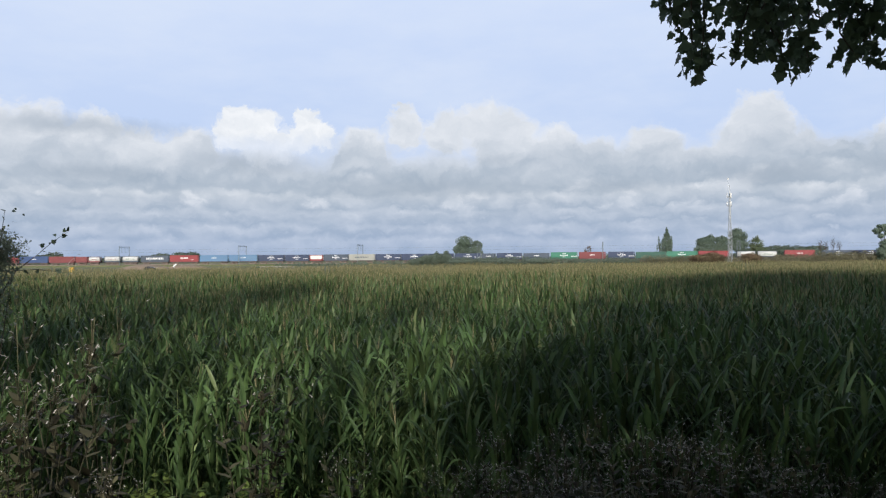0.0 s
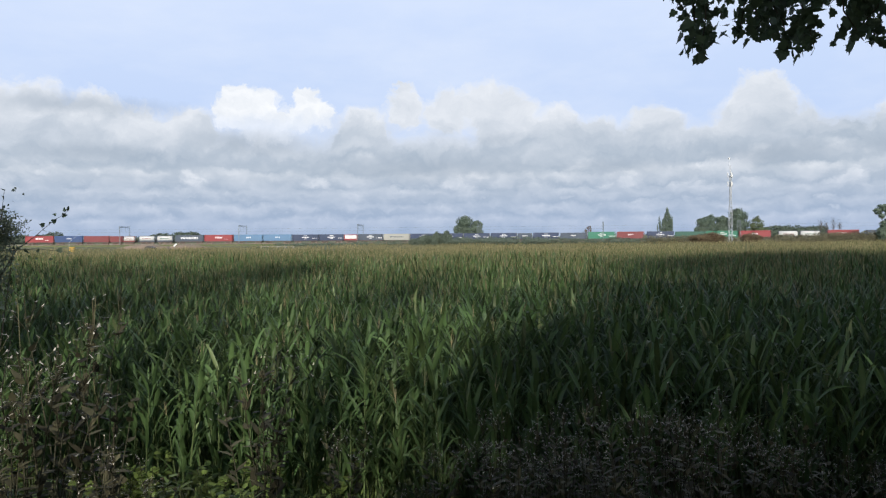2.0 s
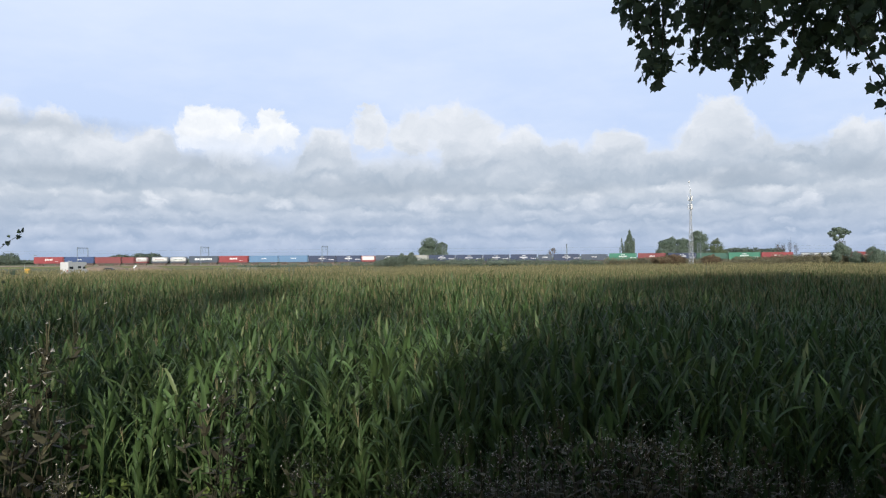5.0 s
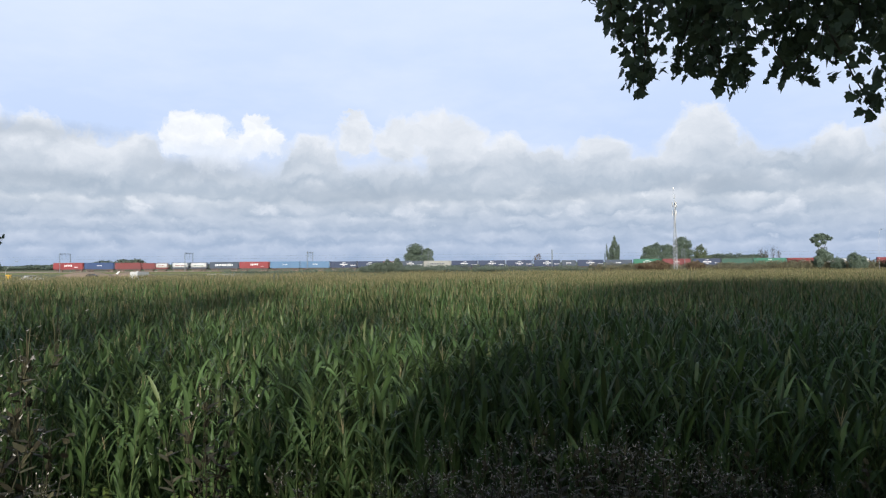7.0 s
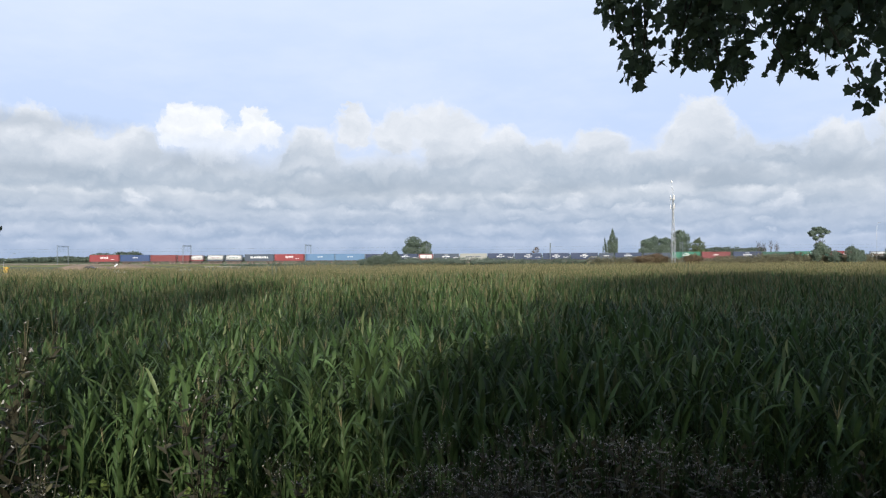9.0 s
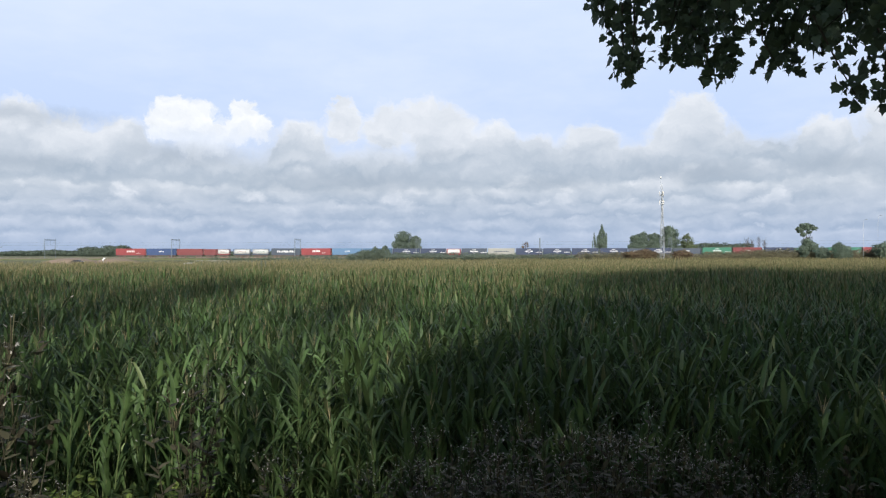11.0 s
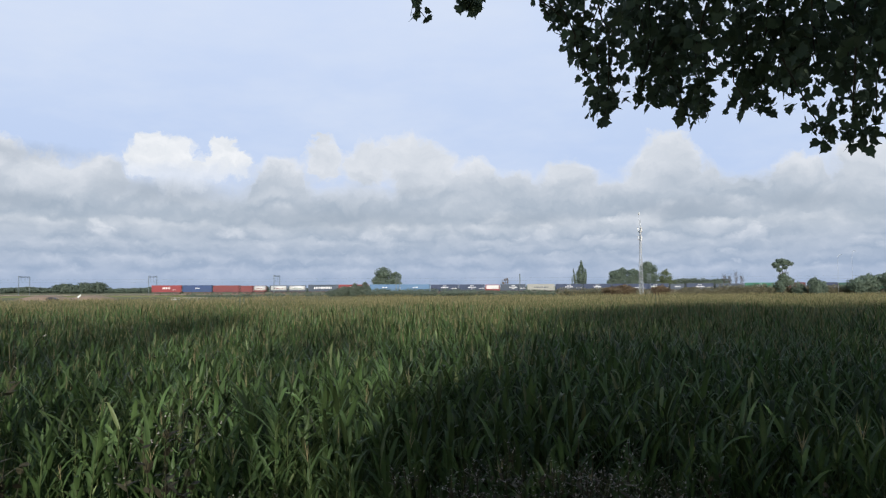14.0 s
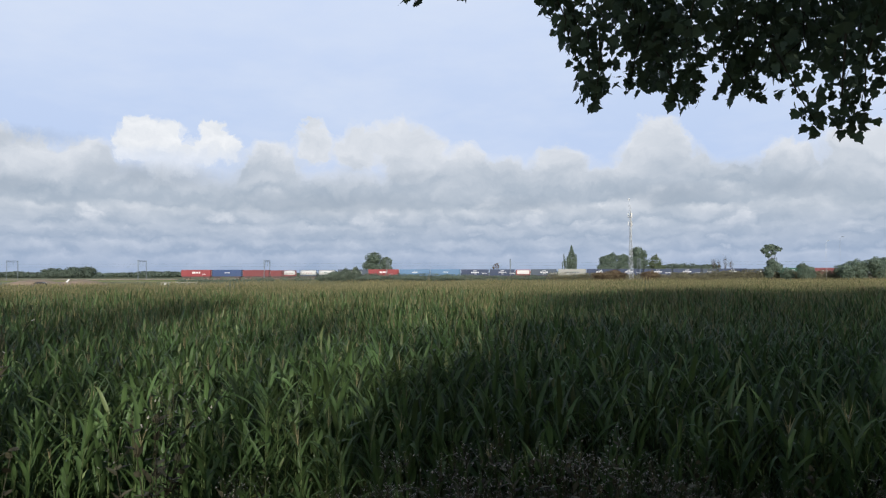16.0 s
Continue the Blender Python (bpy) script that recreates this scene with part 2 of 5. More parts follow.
    deck = None
    for base, wave, thick, along_az, shift, open_sky in ((-1.0, 0.1, 2.2, 0.30, 3.0, 0.0), (0.9, 0.9, 1.3, 0.26, 11.0, 0.30), (1.7, 1.2, 1.6, 0.20, 23.0, 0.36), (2.6, 1.5, 2.2, 0.15, 37.0, 0.40), (3.8, 1.9, 2.8, 0.11, 41.0, 0.42)):
        n = noise_of(nt, 1.0, 3, 0.5, mapped(uv.outputs[0], (along_az, 0.02, 1.0), (shift, shift * 0.3, 0.0)))
        rise = math_node(nt, "SUBTRACT", soft_el, math_node(nt, "MULTIPLY_ADD", n, wave, base))
        lump = noise_of(nt, 1.0, 5, 0.52, mapped(soft, (along_az * 1.7, along_az * 3.2, 1.0), (shift * 1.3, shift, 0.0)))
        tone = math_node(nt, "MULTIPLY_ADD", ramp_of(nt, rise, -0.1, thick), 0.75, math_node(nt, "MULTIPLY_ADD", lump, 2.2, -1.17), clamp=True)
        tone = mix_color(nt, tone, GREY, WHITE)
        if deck is None:
            deck = tone
            continue
        gate = math_node(nt, "MULTIPLY", ramp_of(nt, rise, -0.16, 0.22), ramp_of(nt, lump, open_sky - 0.04, open_sky + 0.08))
        deck = mix_color(nt, gate, deck, tone)
    final = mix_color(nt, ramp_of(nt, bent_el, 7.6, 6.2), final, deck)
    # the heaped clouds over their flat grey bases
    wave = noise_of(nt, 1.0, 2, 0.5, mapped(uv.outputs[0], (0.07, 0.01, 1.0), (4.0, 0.0, 0.0)))
    floor_el = math_node(nt, "MULTIPLY_ADD", wave, 4.2, 3.3)
    over = math_node(nt, "SUBTRACT", bent_el, floor_el)
    heap = math_node(nt, "SMOOTH_MIN", heap, math_node(nt, "MULTIPLY", bent_el, 1 / 7.3), 0.4)
    mask = math_node(nt, "MULTIPLY", ramp_of(nt, heap, 1.12, 0.80), ramp_of(nt, over, -0.35, 0.55))
    shade = math_node(nt, "MULTIPLY_ADD", ramp_of(nt, over, 0.2, 3.4), 0.78, 0.02)
    shade = math_node(nt, "MULTIPLY_ADD", ramp_of(nt, heap, 0.75, 1.02), 0.22, shade)
    shade = math_node(nt, "MULTIPLY_ADD", billows((0.20, 0.32, 1.0), 5.0, 0.24), 1.3, shade, clamp=True)
    final = mix_color(nt, mask, final, mix_color(nt, shade, GREY, WHITE))
    # flat dark bases of single clouds
    for az, elev, wide, thick, deep in ((-25.5, 9.0, 7.5, 0.8, 0.55), (-14.0, 6.9, 4.6, 0.9, 0.6), (-24.5, 5.9, 4.5, 0.7, 0.5), (-1.5, 5.1, 8.5, 1.0, 0.55),
                                        (12.5, 5.0, 4.5, 0.7, 0.45), (23.2, 5.5, 4.2, 1.0, 0.65), (31.5, 5.8, 3.6, 0.8, 0.5), (4.0, 7.2, 2.2, 0.5, 0.3)):
        away = nt.nodes.new("ShaderNodeVectorMath")
        away.operation = "MULTIPLY_ADD"
        link(nt, soft, away.inputs[0])
        away.inputs[1].default_value, away.inputs[2].default_value = (1 / wide, 1 / thick, 0.0), (-az / wide, -elev / thick, 0.0)
        size = nt.nodes.new("ShaderNodeVectorMath")
        size.operation = "LENGTH"
        link(nt, away.outputs[0], size.inputs[0])
        final = mix_color(nt, math_node(nt, "MULTIPLY", ramp_of(nt, size.outputs["Value"], 1.15, 0.2), deep), final, (0.37, 0.435, 0.515))
    mask = math_node(nt, "MULTIPLY", ramp_of(nt, bright, 1.08, 0.82), ramp_of(nt, bent_el, 6.2, 8.8))
    shade = math_node(nt, "MULTIPLY_ADD", billows((0.4, 0.5, 1.0), 9.0, 0.25), 1.7, 0.58, clamp=True)
    final = mix_color(nt, mask, final, mix_color(nt, shade, (0.72, 0.76, 0.81), (1.0, 1.0, 1.0)))
    low = ramp_of(nt, el, 4.6, 0.0)
    final = mix_color(nt, math_node(nt, "MULTIPLY", low, 0.80), final, (0.335, 0.435, 0.625))
    em = nt.nodes.new("ShaderNodeEmission")
    link(nt, final, em.inputs["Color"])
    em.inputs["Strength"].default_value = 1.0
    out = nt.nodes.new("ShaderNodeOutputMaterial")
    link(nt, em.outputs[0], out.inputs["Surface"])
    return m


# ---- mesh helpers ----
def mesh_np(name, verts, faces, mats, index=None, smooth=False):
    """A mesh from arrays; all faces have the same number of corners."""
    verts, faces = np.asarray(verts, np.float32), np.asarray(faces, np.int32)
    me = bpy.data.meshes.new(name)
    n, k = faces.shape
    me.vertices.add(len(verts))
    me.vertices.foreach_set("co", verts.ravel())
    me.loops.add(n * k)
    me.loops.foreach_set("vertex_index", faces.ravel())
    me.polygons.add(n)
    me.polygons.foreach_set("loop_start", np.arange(0, n * k, k, dtype=np.int32))
    me.polygons.foreach_set("loop_total", np.full(n, k, np.int32))
    if index is not None:
        me.polygons.foreach_set("material_index", np.asarray(index, np.int32))
    if smooth:
        me.polygons.foreach_set("use_smooth", np.ones(n, bool))
    for m in mats:
        me.materials.append(m)
    me.update(calc_edges=True)
    me.validate()
    return me


def part(name, bm, material, parent=None, label="", smooth=False):
    me = bpy.data.meshes.new(name)
    bm.to_mesh(me)
    bm.free()
    me.materials.append(material)
    if smooth:
        me.polygons.foreach_set("use_smooth", np.ones(len(me.polygons), bool))
    ob = new(name, me)
    if parent is not None:
        ob.parent = parent
    if label:
        ob["label"] = label
    return ob


def hold(name, me, parent=None, label=""):
    ob = new(name, me)
    if parent is not None:
        ob.parent = parent
    if label:
        ob["label"] = label
    return ob


def block(bm, size, at=(0, 0, 0), bevel=0.0, turn=None):
    m = Matrix.Translation(at)
    if turn is not None:
        m = m @ turn
    r = bmesh.ops.create_cube(bm, size=1.0, matrix=m @ Matrix.Diagonal((*size, 1)))
    if bevel:
        edges = list({e for v in r["verts"] for e in v.link_edges})
        bmesh.ops.bevel(bm, geom=edges, offset=bevel, segments=2, affect="EDGES")
    return bm


def rod(bm, a, b, r0, r1=None, sides=6):
    a, b = Vector(a), Vector(b)
    d = b - a
    m = Matrix.Translation((a + b) / 2) @ d.to_track_quat("Z", "Y").to_matrix().to_4x4()
    bmesh.ops.create_cone(bm, cap_ends=True, segments=sides, radius1=r0, radius2=r0 if r1 is None else r1, depth=d.length, matrix=m)
    return bm


def tube(points, radii, sides=7):
    """Verts and quads of a tapering tube through points."""
    pts = [Vector(p) for p in points]
    v, f = [], []
    for i, p in enumerate(pts):
        d = (pts[min(i + 1, len(pts) - 1)] - pts[max(i - 1, 0)]).normalized()
        q = d.to_track_quat("Z", "Y")
        for s in range(sides):
            an = 2 * math.pi * s / sides
            v.append(p + q @ Vector((math.cos(an) * radii[i], math.sin(an) * radii[i], 0)))
    for i in range(len(pts) - 1):
        for s in range(sides):
            s2 = (s + 1) % sides
            f.append((i * sides + s, i * sides + s2, (i + 1) * sides + s2, (i + 1) * sides + s))
    return v, f


def merge(pieces):
    """Joins (verts, faces) pairs into one pair of arrays."""
    vs, fs, n = [], [], 0
    for v, f in pieces:
        v = np.array([tuple(p) for p in v], np.float32) if not isinstance(v, np.ndarray) else v
        vs.append(v)
        fs.append(np.asarray(f, np.int32) + n)
        n += len(v)
    return np.concatenate(vs), np.concatenate(fs)


def smooth_step(v, lo, hi):
    k = np.clip((np.asarray(v, float) - lo) / (hi - lo), 0, 1)
    return k * k * (3 - 2 * k)


# ---- setting ----
def bank(x, y):
    return 1.85 * (1 - smooth_step(y, 2.2, 9.5)) * (1 - smooth_step(np.abs(x), 150, 190)) * smooth_step(y, -60, -40)


def lane_x(y):
    """The lane that bends away and dips towards the railway."""
    return np.interp(y, (165, 170, 175, 180, 222, 243, 300), (-110, -88.6, -79.7, -76.8, -67.3, -66.3, -66.0))


def cutting(x, y):
    deep = (1.75 * smooth_step(y, 172, 225) + 1.6 * smooth_step(y, 225, 240)) * (1 - smooth_step(y, 290, 320))
    off = np.abs(x - lane_x(y))
    return -deep * (1 - smooth_step(off, 4.5, 9.0))


def ground_z(x, y):
    roll = 0.12 * np.sin(x * 0.021 + 1.3) * np.sin(y * 0.017) * smooth_step(y, 20, 60)
    return bank(x, y) + cutting(x, y) + roll * (1 - smooth_step(y, 300, 330))


def build_ground():
    xs = np.unique(np.concatenate([np.linspace(-3950, -200, 16), np.arange(-200, -150, 10), np.arange(-150, -30, 2.5),
                                   np.arange(-30, 30, 1.5), np.arange(30, 200, 10), np.linspace(200, 3950, 16)]))
    ys = np.unique(np.concatenate([np.linspace(-3950, -80, 12), np.arange(-80, -6, 6), np.arange(-6, 14, 0.7), np.arange(14, 165, 8),
                                   np.arange(165, 320, 4), np.arange(320, 420, 20), np.linspace(420, 3950, 16)]))
    gx, gy = np.meshgrid(xs, ys)
    v = np.stack([gx, gy, ground_z(gx, gy)], -1).reshape(-1, 3)
    w = len(xs)
    i = (np.arange(len(ys) - 1)[:, None] * w + np.arange(w - 1)).ravel()
    me = mesh_np("ground", v, np.stack([i, i + 1, i + w + 1, i + w], -1), [GROUND], smooth=True)
    tagged(hold("ground", me), "flat grassy farmland with a low bank", "ground", kind="structure")


def build_sky():
    az, el = np.radians(np.arange(-86, 87, 2.0)), np.radians(np.concatenate([[-1.5], np.arange(0, 38, 2.0)]))
    ga, ge = np.meshgrid(az, el)
    r = 3900.0
    v = np.stack([r * np.sin(ga), r * np.cos(ga), EYE + r * np.tan(ge)], -1).reshape(-1, 3)
    w = len(az)
    i = (np.arange(len(el) - 1)[:, None] * w + np.arange(w - 1)).ravel()
    f = np.stack([i, i + 1, i + w + 1, i + w], -1)
    me = mesh_np("backdrop", v, f, [cloud_material()])
    uv = me.uv_layers.new(name="UVMap")
    co = np.degrees(np.stack([ga.ravel(), ge.ravel()], -1))[f.ravel()]
    uv.data.foreach_set("uv", co.astype(np.float32).ravel())
    tagged(hold("backdrop", me), "pale sky with heaped white and grey clouds", "sky", kind="structure")


def track_y(x):
    x = np.asarray(x, float)
    return 355.0 - 0.0005 * np.clip(x + 150, 0, None) ** 2


XS = np.arange(-420, 421, 3.0)
YS = track_y(XS)
ARC = np.concatenate([[0], np.cumsum(np.hypot(np.diff(XS), np.diff(YS)))]) - (XS[0] * -1)


def on_track(s, side=0.0):
    """Place and heading in degrees at the length s along the track; side: metres towards the far side."""
    x = float(np.interp(s, ARC, XS))
    y = float(track_y(x))
    slope = -0.001 * max(x + 150, 0)
    h = math.atan(slope)
    return x - side * math.sin(h), y + side * math.cos(h), math.degrees(h)


RAIL_TOP = 1.0


def sweep(profile, step=6.0, lo=-400, hi=400):
    """Sweeps a closed (side, z) profile along the track."""
    v, f, k = [], [], len(profile)
    ss = np.arange(lo, hi + 1, step)
    for s in ss:
        for side, z in profile:
            x, y, _ = on_track(s, side)
            v.append((x, y, z))
    for i in range(len(ss) - 1):
        for j in range(k):
            j2 = (j + 1) % k
            f.append((i * k + j, i * k + j2, (i + 1) * k + j2, (i + 1) * k + j))
    return np.array(v), np.array(f)


def build_railway():
    v, f = sweep(((-8.5, -0.1), (-3.4, 0.72), (7.4, 0.72), (12.5, -0.1)))
    tagged(hold("railway_embankment", mesh_np("railway_embankment", v, f, [GROUND])), "low grassy railway embankment", "embankment", kind="structure")
    v, f = sweep(((-2.3, 0.70), (-1.7, 0.80), (5.7, 0.80), (6.3, 0.70)))
    tagged(hold("ballast_bed", mesh_np("ballast_bed", v, f, [BALLAST])), "brown-grey stone ballast under the tracks", "ballast", kind="structure")
    for side in (-0.75, 0.75, 3.25, 4.75):
        v, f = sweep(((side - 0.035, 0.80), (side - 0.035, RAIL_TOP), (side + 0.035, RAIL_TOP), (side + 0.035, 0.80)))
        tagged(hold("rail", mesh_np("rail", v, f, [STEEL])), "long rusty steel rail on the embankment", "rail", kind="structure")
    v = []
    for s in np.arange(-220, 240, 0.65):
        for side in (0.0, 4.0):
            v.append(on_track(s, side))
    base = np.array([(-.13, -1.3, .74), (.13, -1.3, .74), (.13, 1.3, .74), (-.13, 1.3, .74), (-.13, -1.3, .86), (.13, -1.3, .86), (.13, 1.3, .86), (-.13, 1.3, .86)])
    quads = np.array([(4, 5, 6, 7), (0, 1, 5, 4), (1, 2, 6, 5), (2, 3, 7, 6), (3, 0, 4, 7)])
    vs, fs = [], []
    for i, (x, y, h) in enumerate(v):
        c, s_ = math.cos(math.radians(h)), math.sin(math.radians(h))
        vs.append(base @ np.array([[c, s_, 0], [-s_, c, 0], [0, 0, 1]]) + (x, y, 0))
        fs.append(quads + 8 * i)
    tagged(hold("sleepers", mesh_np("sleepers", np.concatenate(vs), np.concatenate(fs), [CONCRETE])), "grey concrete railway sleepers in the ballast", "sleepers", kind="stuff")


def build_portal():
    root = new("catenary_portal")
    for y in (-3.6, 7.6):
        bm = bmesh.new()
        for dx in (-0.14, 0.14):
            rod(bm, (dx, y, 0.3), (dx, y, 9.3), 0.07, 0.06)
        for z in np.arange(0.9, 9.2, 0.9):
            rod(bm, (-0.14, y, z), (0.14, y, z + 0.45), 0.025, sides=4)
        part("post", bm, PORTAL_STEEL, root)
    bm = bmesh.new()
    for z in (8.75, 9.2):
        rod(bm, (0, -3.9, z), (0, 7.9, z), 0.06)
    for i, y in enumerate(np.arange(-3.6, 7.5, 0.8)):
        rod(bm, (0, y, 8.75 if i % 2 else 9.2), (0, y + 0.8, 9.2 if i % 2 else 8.75), 0.03, sides=4)
    part("crossbeam", bm, PORTAL_STEEL, root)
    for y in (0.0, 4.0):
        bm = bmesh.new()
        rod(bm, (0, y - 1.2, 8.7), (0, y - 1.2, 6.8), 0.04)
        rod(bm, (0, y - 1.2, 7.0), (0, y + 0.2, 6.5), 0.03)
        part("registration_arm", bm, PORTAL_STEEL, root)
    return tagged(root, "grey steel catenary portal over two tracks", "portal", "portals along the railway")


def build_railside():
    first = build_portal()
    places = [-148.2, -92.9, -37.8, 16.5, 70.7, 126.0, 181.0]
    for i, s in enumerate(places):
        x, y, h = on_track(s)
        m = pose(x, y, 0, 0, 0, h)
        if i == 0:
            first.matrix_basis = m
        else:
            copy_thing(first, m)
    for side, z in ((0.0, 6.5), (0.0, 7.7), (4.0, 6.5), (4.0, 7.7)):
        v, f = sweep(((side - 0.012, z), (side, z + 0.02), (side + 0.012, z)), 14.0, -220, 240)
        tagged(hold("overhead_wire", mesh_np("overhead_wire", v, f, [PORTAL_STEEL])), "thin dark contact wire hung from portals", "wire", kind="structure")


# ---- train ----
def corrugated(length, height, width=2.44, waves=None):
    """A container shell: corrugated long sides and ends, flat roof and floor."""
    bm = bmesh.new()
    n = waves or int(length / 0.56)
    depth = 0.05
    outline = []
    for side in (-1, 1):
        row = []
        for i in range(n):
            x0 = -length / 2 + 0.16 + (length - 0.32) * i / n
            p = (length - 0.32) / n
            for k, d in ((0.0, depth), (0.18, 0.0), (0.5, 0.0), (0.68, depth)):
                row.append((x0 + k * p, side * (width / 2 - d)))
        if side == 1:
            row.reverse()
        outline += row
    z0, z1 = 0.12, height - 0.09
    lower = [bm.verts.new((x, y, z0)) for x, y in outline]
    upper = [bm.verts.new((x, y, z1)) for x, y in outline]
    for i in range(len(outline)):
        j = (i + 1) % len(outline)
        bm.faces.new((lower[i], lower[j], upper[j], upper[i]))
    bm.faces.new(upper)
    bm.faces.new(list(reversed(lower)))
    return bm


def container_frame(length, height, width=2.44):
    bm = bmesh.new()
    for x in (-1, 1):
        for y in (-1, 1):
            block(bm, (0.17, 0.17, height), (x * (length / 2 - 0.085), y * (width / 2 - 0.085), height / 2), 0.01)
    for y in (-1, 1):
        for z, t in ((0.08, 0.16), (height - 0.06, 0.12)):
            block(bm, (length - 0.3, 0.1, t), (0, y * (width / 2 - 0.052), z))
    for x in (-1, 1):
        for z, t in ((0.08, 0.16), (height - 0.06, 0.12)):
            block(bm, (0.1, width - 0.3, t), (x * (length / 2 - 0.052), 0, z))
    return bm


def bars(length, z, height, pieces, y, seed, lean=0.0):
    """Unreadable lettering as plain bars on a side."""
    rnd = random.Random(seed)
    bm = bmesh.new()
    x = -length / 2
    step = length / pieces
    for i in range(pieces):
        w = step * rnd.uniform(0.55, 0.85)
        h = height * rnd.uniform(0.8, 1.0)
        block(bm, (w, 0.012, h), (x + step / 2, y, z + rnd.uniform(-0.04, 0.04)))
        x += step
    return bm


def build_container(color, length, height, kind, label, seed):
    root = new("freight_container")
    paint = PAINTS[color]
    part("shell", corrugated(length, height), paint, root)
    part("corner_frame", container_frame(length, height), paint, root)
    bm = bmesh.new()
    for y in (-0.62, 0.62):
        block(bm, (0.05, 1.1, height - 0.3), (length / 2 + 0.01, y, height / 2), 0.01)
    door = part("door", bm, paint, root)
    bm = bmesh.new()
    for y in (-0.9, -0.35, 0.35, 0.9):
        rod(bm, (length / 2 + 0.06, y, 0.2), (length / 2 + 0.06, y, height - 0.2), 0.02, sides=5)
    part("locking_bar", bm, GALVANISED, door)
    y = -1.245
    if kind == "mark":            # heart of the side: a short bold word and a small line
        tagged(part("lettering", bars(3.6, height * 0.56, 0.85, 5, y, seed), LETTER, root), kind="stuff")
        bm = bars(1.6, height * 0.30, 0.22, 4, y, seed + 1)
        bmesh.ops.translate(bm, verts=bm.verts, vec=(3.4, 0, 0))
        tagged(part("lettering", bm, LETTER, root), kind="stuff")
    elif kind == "band":
        tagged(part("lettering", bars(length * 0.62, height * 0.52, 0.95, 11, y, seed), LETTER, root), kind="stuff")
    elif kind == "lines":
        tagged(part("lettering", bars(3.4, height * 0.52, 0.50, 7, y, seed), LETTER, root), kind="stuff")
        tagged(part("lettering", bars(1.6, height * 0.78, 0.30, 3, y, seed + 1), LETTER, root), kind="stuff")
        tagged(part("lettering", bars(1.3, height * 0.28, 0.26, 3, y, seed + 2), LETTER, root), kind="stuff")
        bm = bars(2.4, height * 0.36, 0.30, 6, y, seed + 3)
        bmesh.ops.translate(bm, verts=bm.verts, vec=(4.2, 0, 0))
        tagged(part("lettering", bm, LETTER, root), kind="stuff")
    elif kind == "small":
        tagged(part("lettering", bars(2.3, height * 0.55, 0.42, 5, y, seed), LETTER, root), kind="stuff")
    elif kind == "faint":
        bm = bars(length * 0.55, height * 0.5, 0.5, 9, y, seed)
        tagged(part("lettering", bm, PAINTS["slate"], root), kind="stuff")
    elif kind == "panel":
        bm = bmesh.new()
        block(bm, (length * 0.86, 0.02, height * 0.62), (0, y, height * 0.58))
        part("white_panel", bm, PAINTS["white"], root, "white upper panel")
    return tagged(root, label, "freight container", "containers on the train")


def build_tank(length, height, frame_color, label):
    """A tank in an open frame."""
    root = new("tank_container")
    part("frame", container_frame(length, height), PAINTS[frame_color], root)
    bm = bmesh.new()
    r = height * 0.43
    m = Matrix.Translation((0, 0, height * 0.52)) @ Matrix.Rotation(math.pi / 2, 4, "Y")
    bmesh.ops.create_cone(bm, cap_ends=True, segments=28, radius1=r, radius2=r, depth=length - 0.7, matrix=m)
    for s in (-1, 1):
        bmesh.ops.create_uvsphere(bm, u_segments=20, v_segments=10, radius=1.0,
                                  matrix=Matrix.Translation((s * (length / 2 - 0.4), 0, height * 0.52)) @ Matrix.Diagonal((0.28, r * 0.98, r * 0.98, 1)))
    part("tank", bm, PAINTS["white"], root, smooth=True)
    tagged(part("lettering", bars(length * 0.55, height * 0.52, 0.34, 7, -r - 0.03, int(length * 10)), PAINTS["darkgreen" if length > 7.45 else "brick"], root), kind="stuff")
    bm = bmesh.new()
    block(bm, (length * 0.5, 0.5, 0.06), (0, 0, height - 0.03), 0.01)
    part("walkway", bm, GALVANISED, root)
    for y in (-1.1, 1.1):
        part("side_rail", block(bmesh.new(), (length - 0.3, 0.12, 0.5), (0, y, 0.30), 0.02), PAINTS[frame_color], root)
    for x in (-length / 4, length / 4):
        bm = bmesh.new()
        rod(bm, (x, -0.95, 0.1), (x, -0.5, height * 0.35), 0.06)
        rod(bm, (x, 0.95, 0.1), (x, 0.5, height * 0.35), 0.06)
        rod(bm, (x, -0.95, 0.12), (x, 0.95, 0.12), 0.06)
        part("saddle", bm, PAINTS[frame_color], root)
    return tagged(root, label, "tank container", "containers on the train")


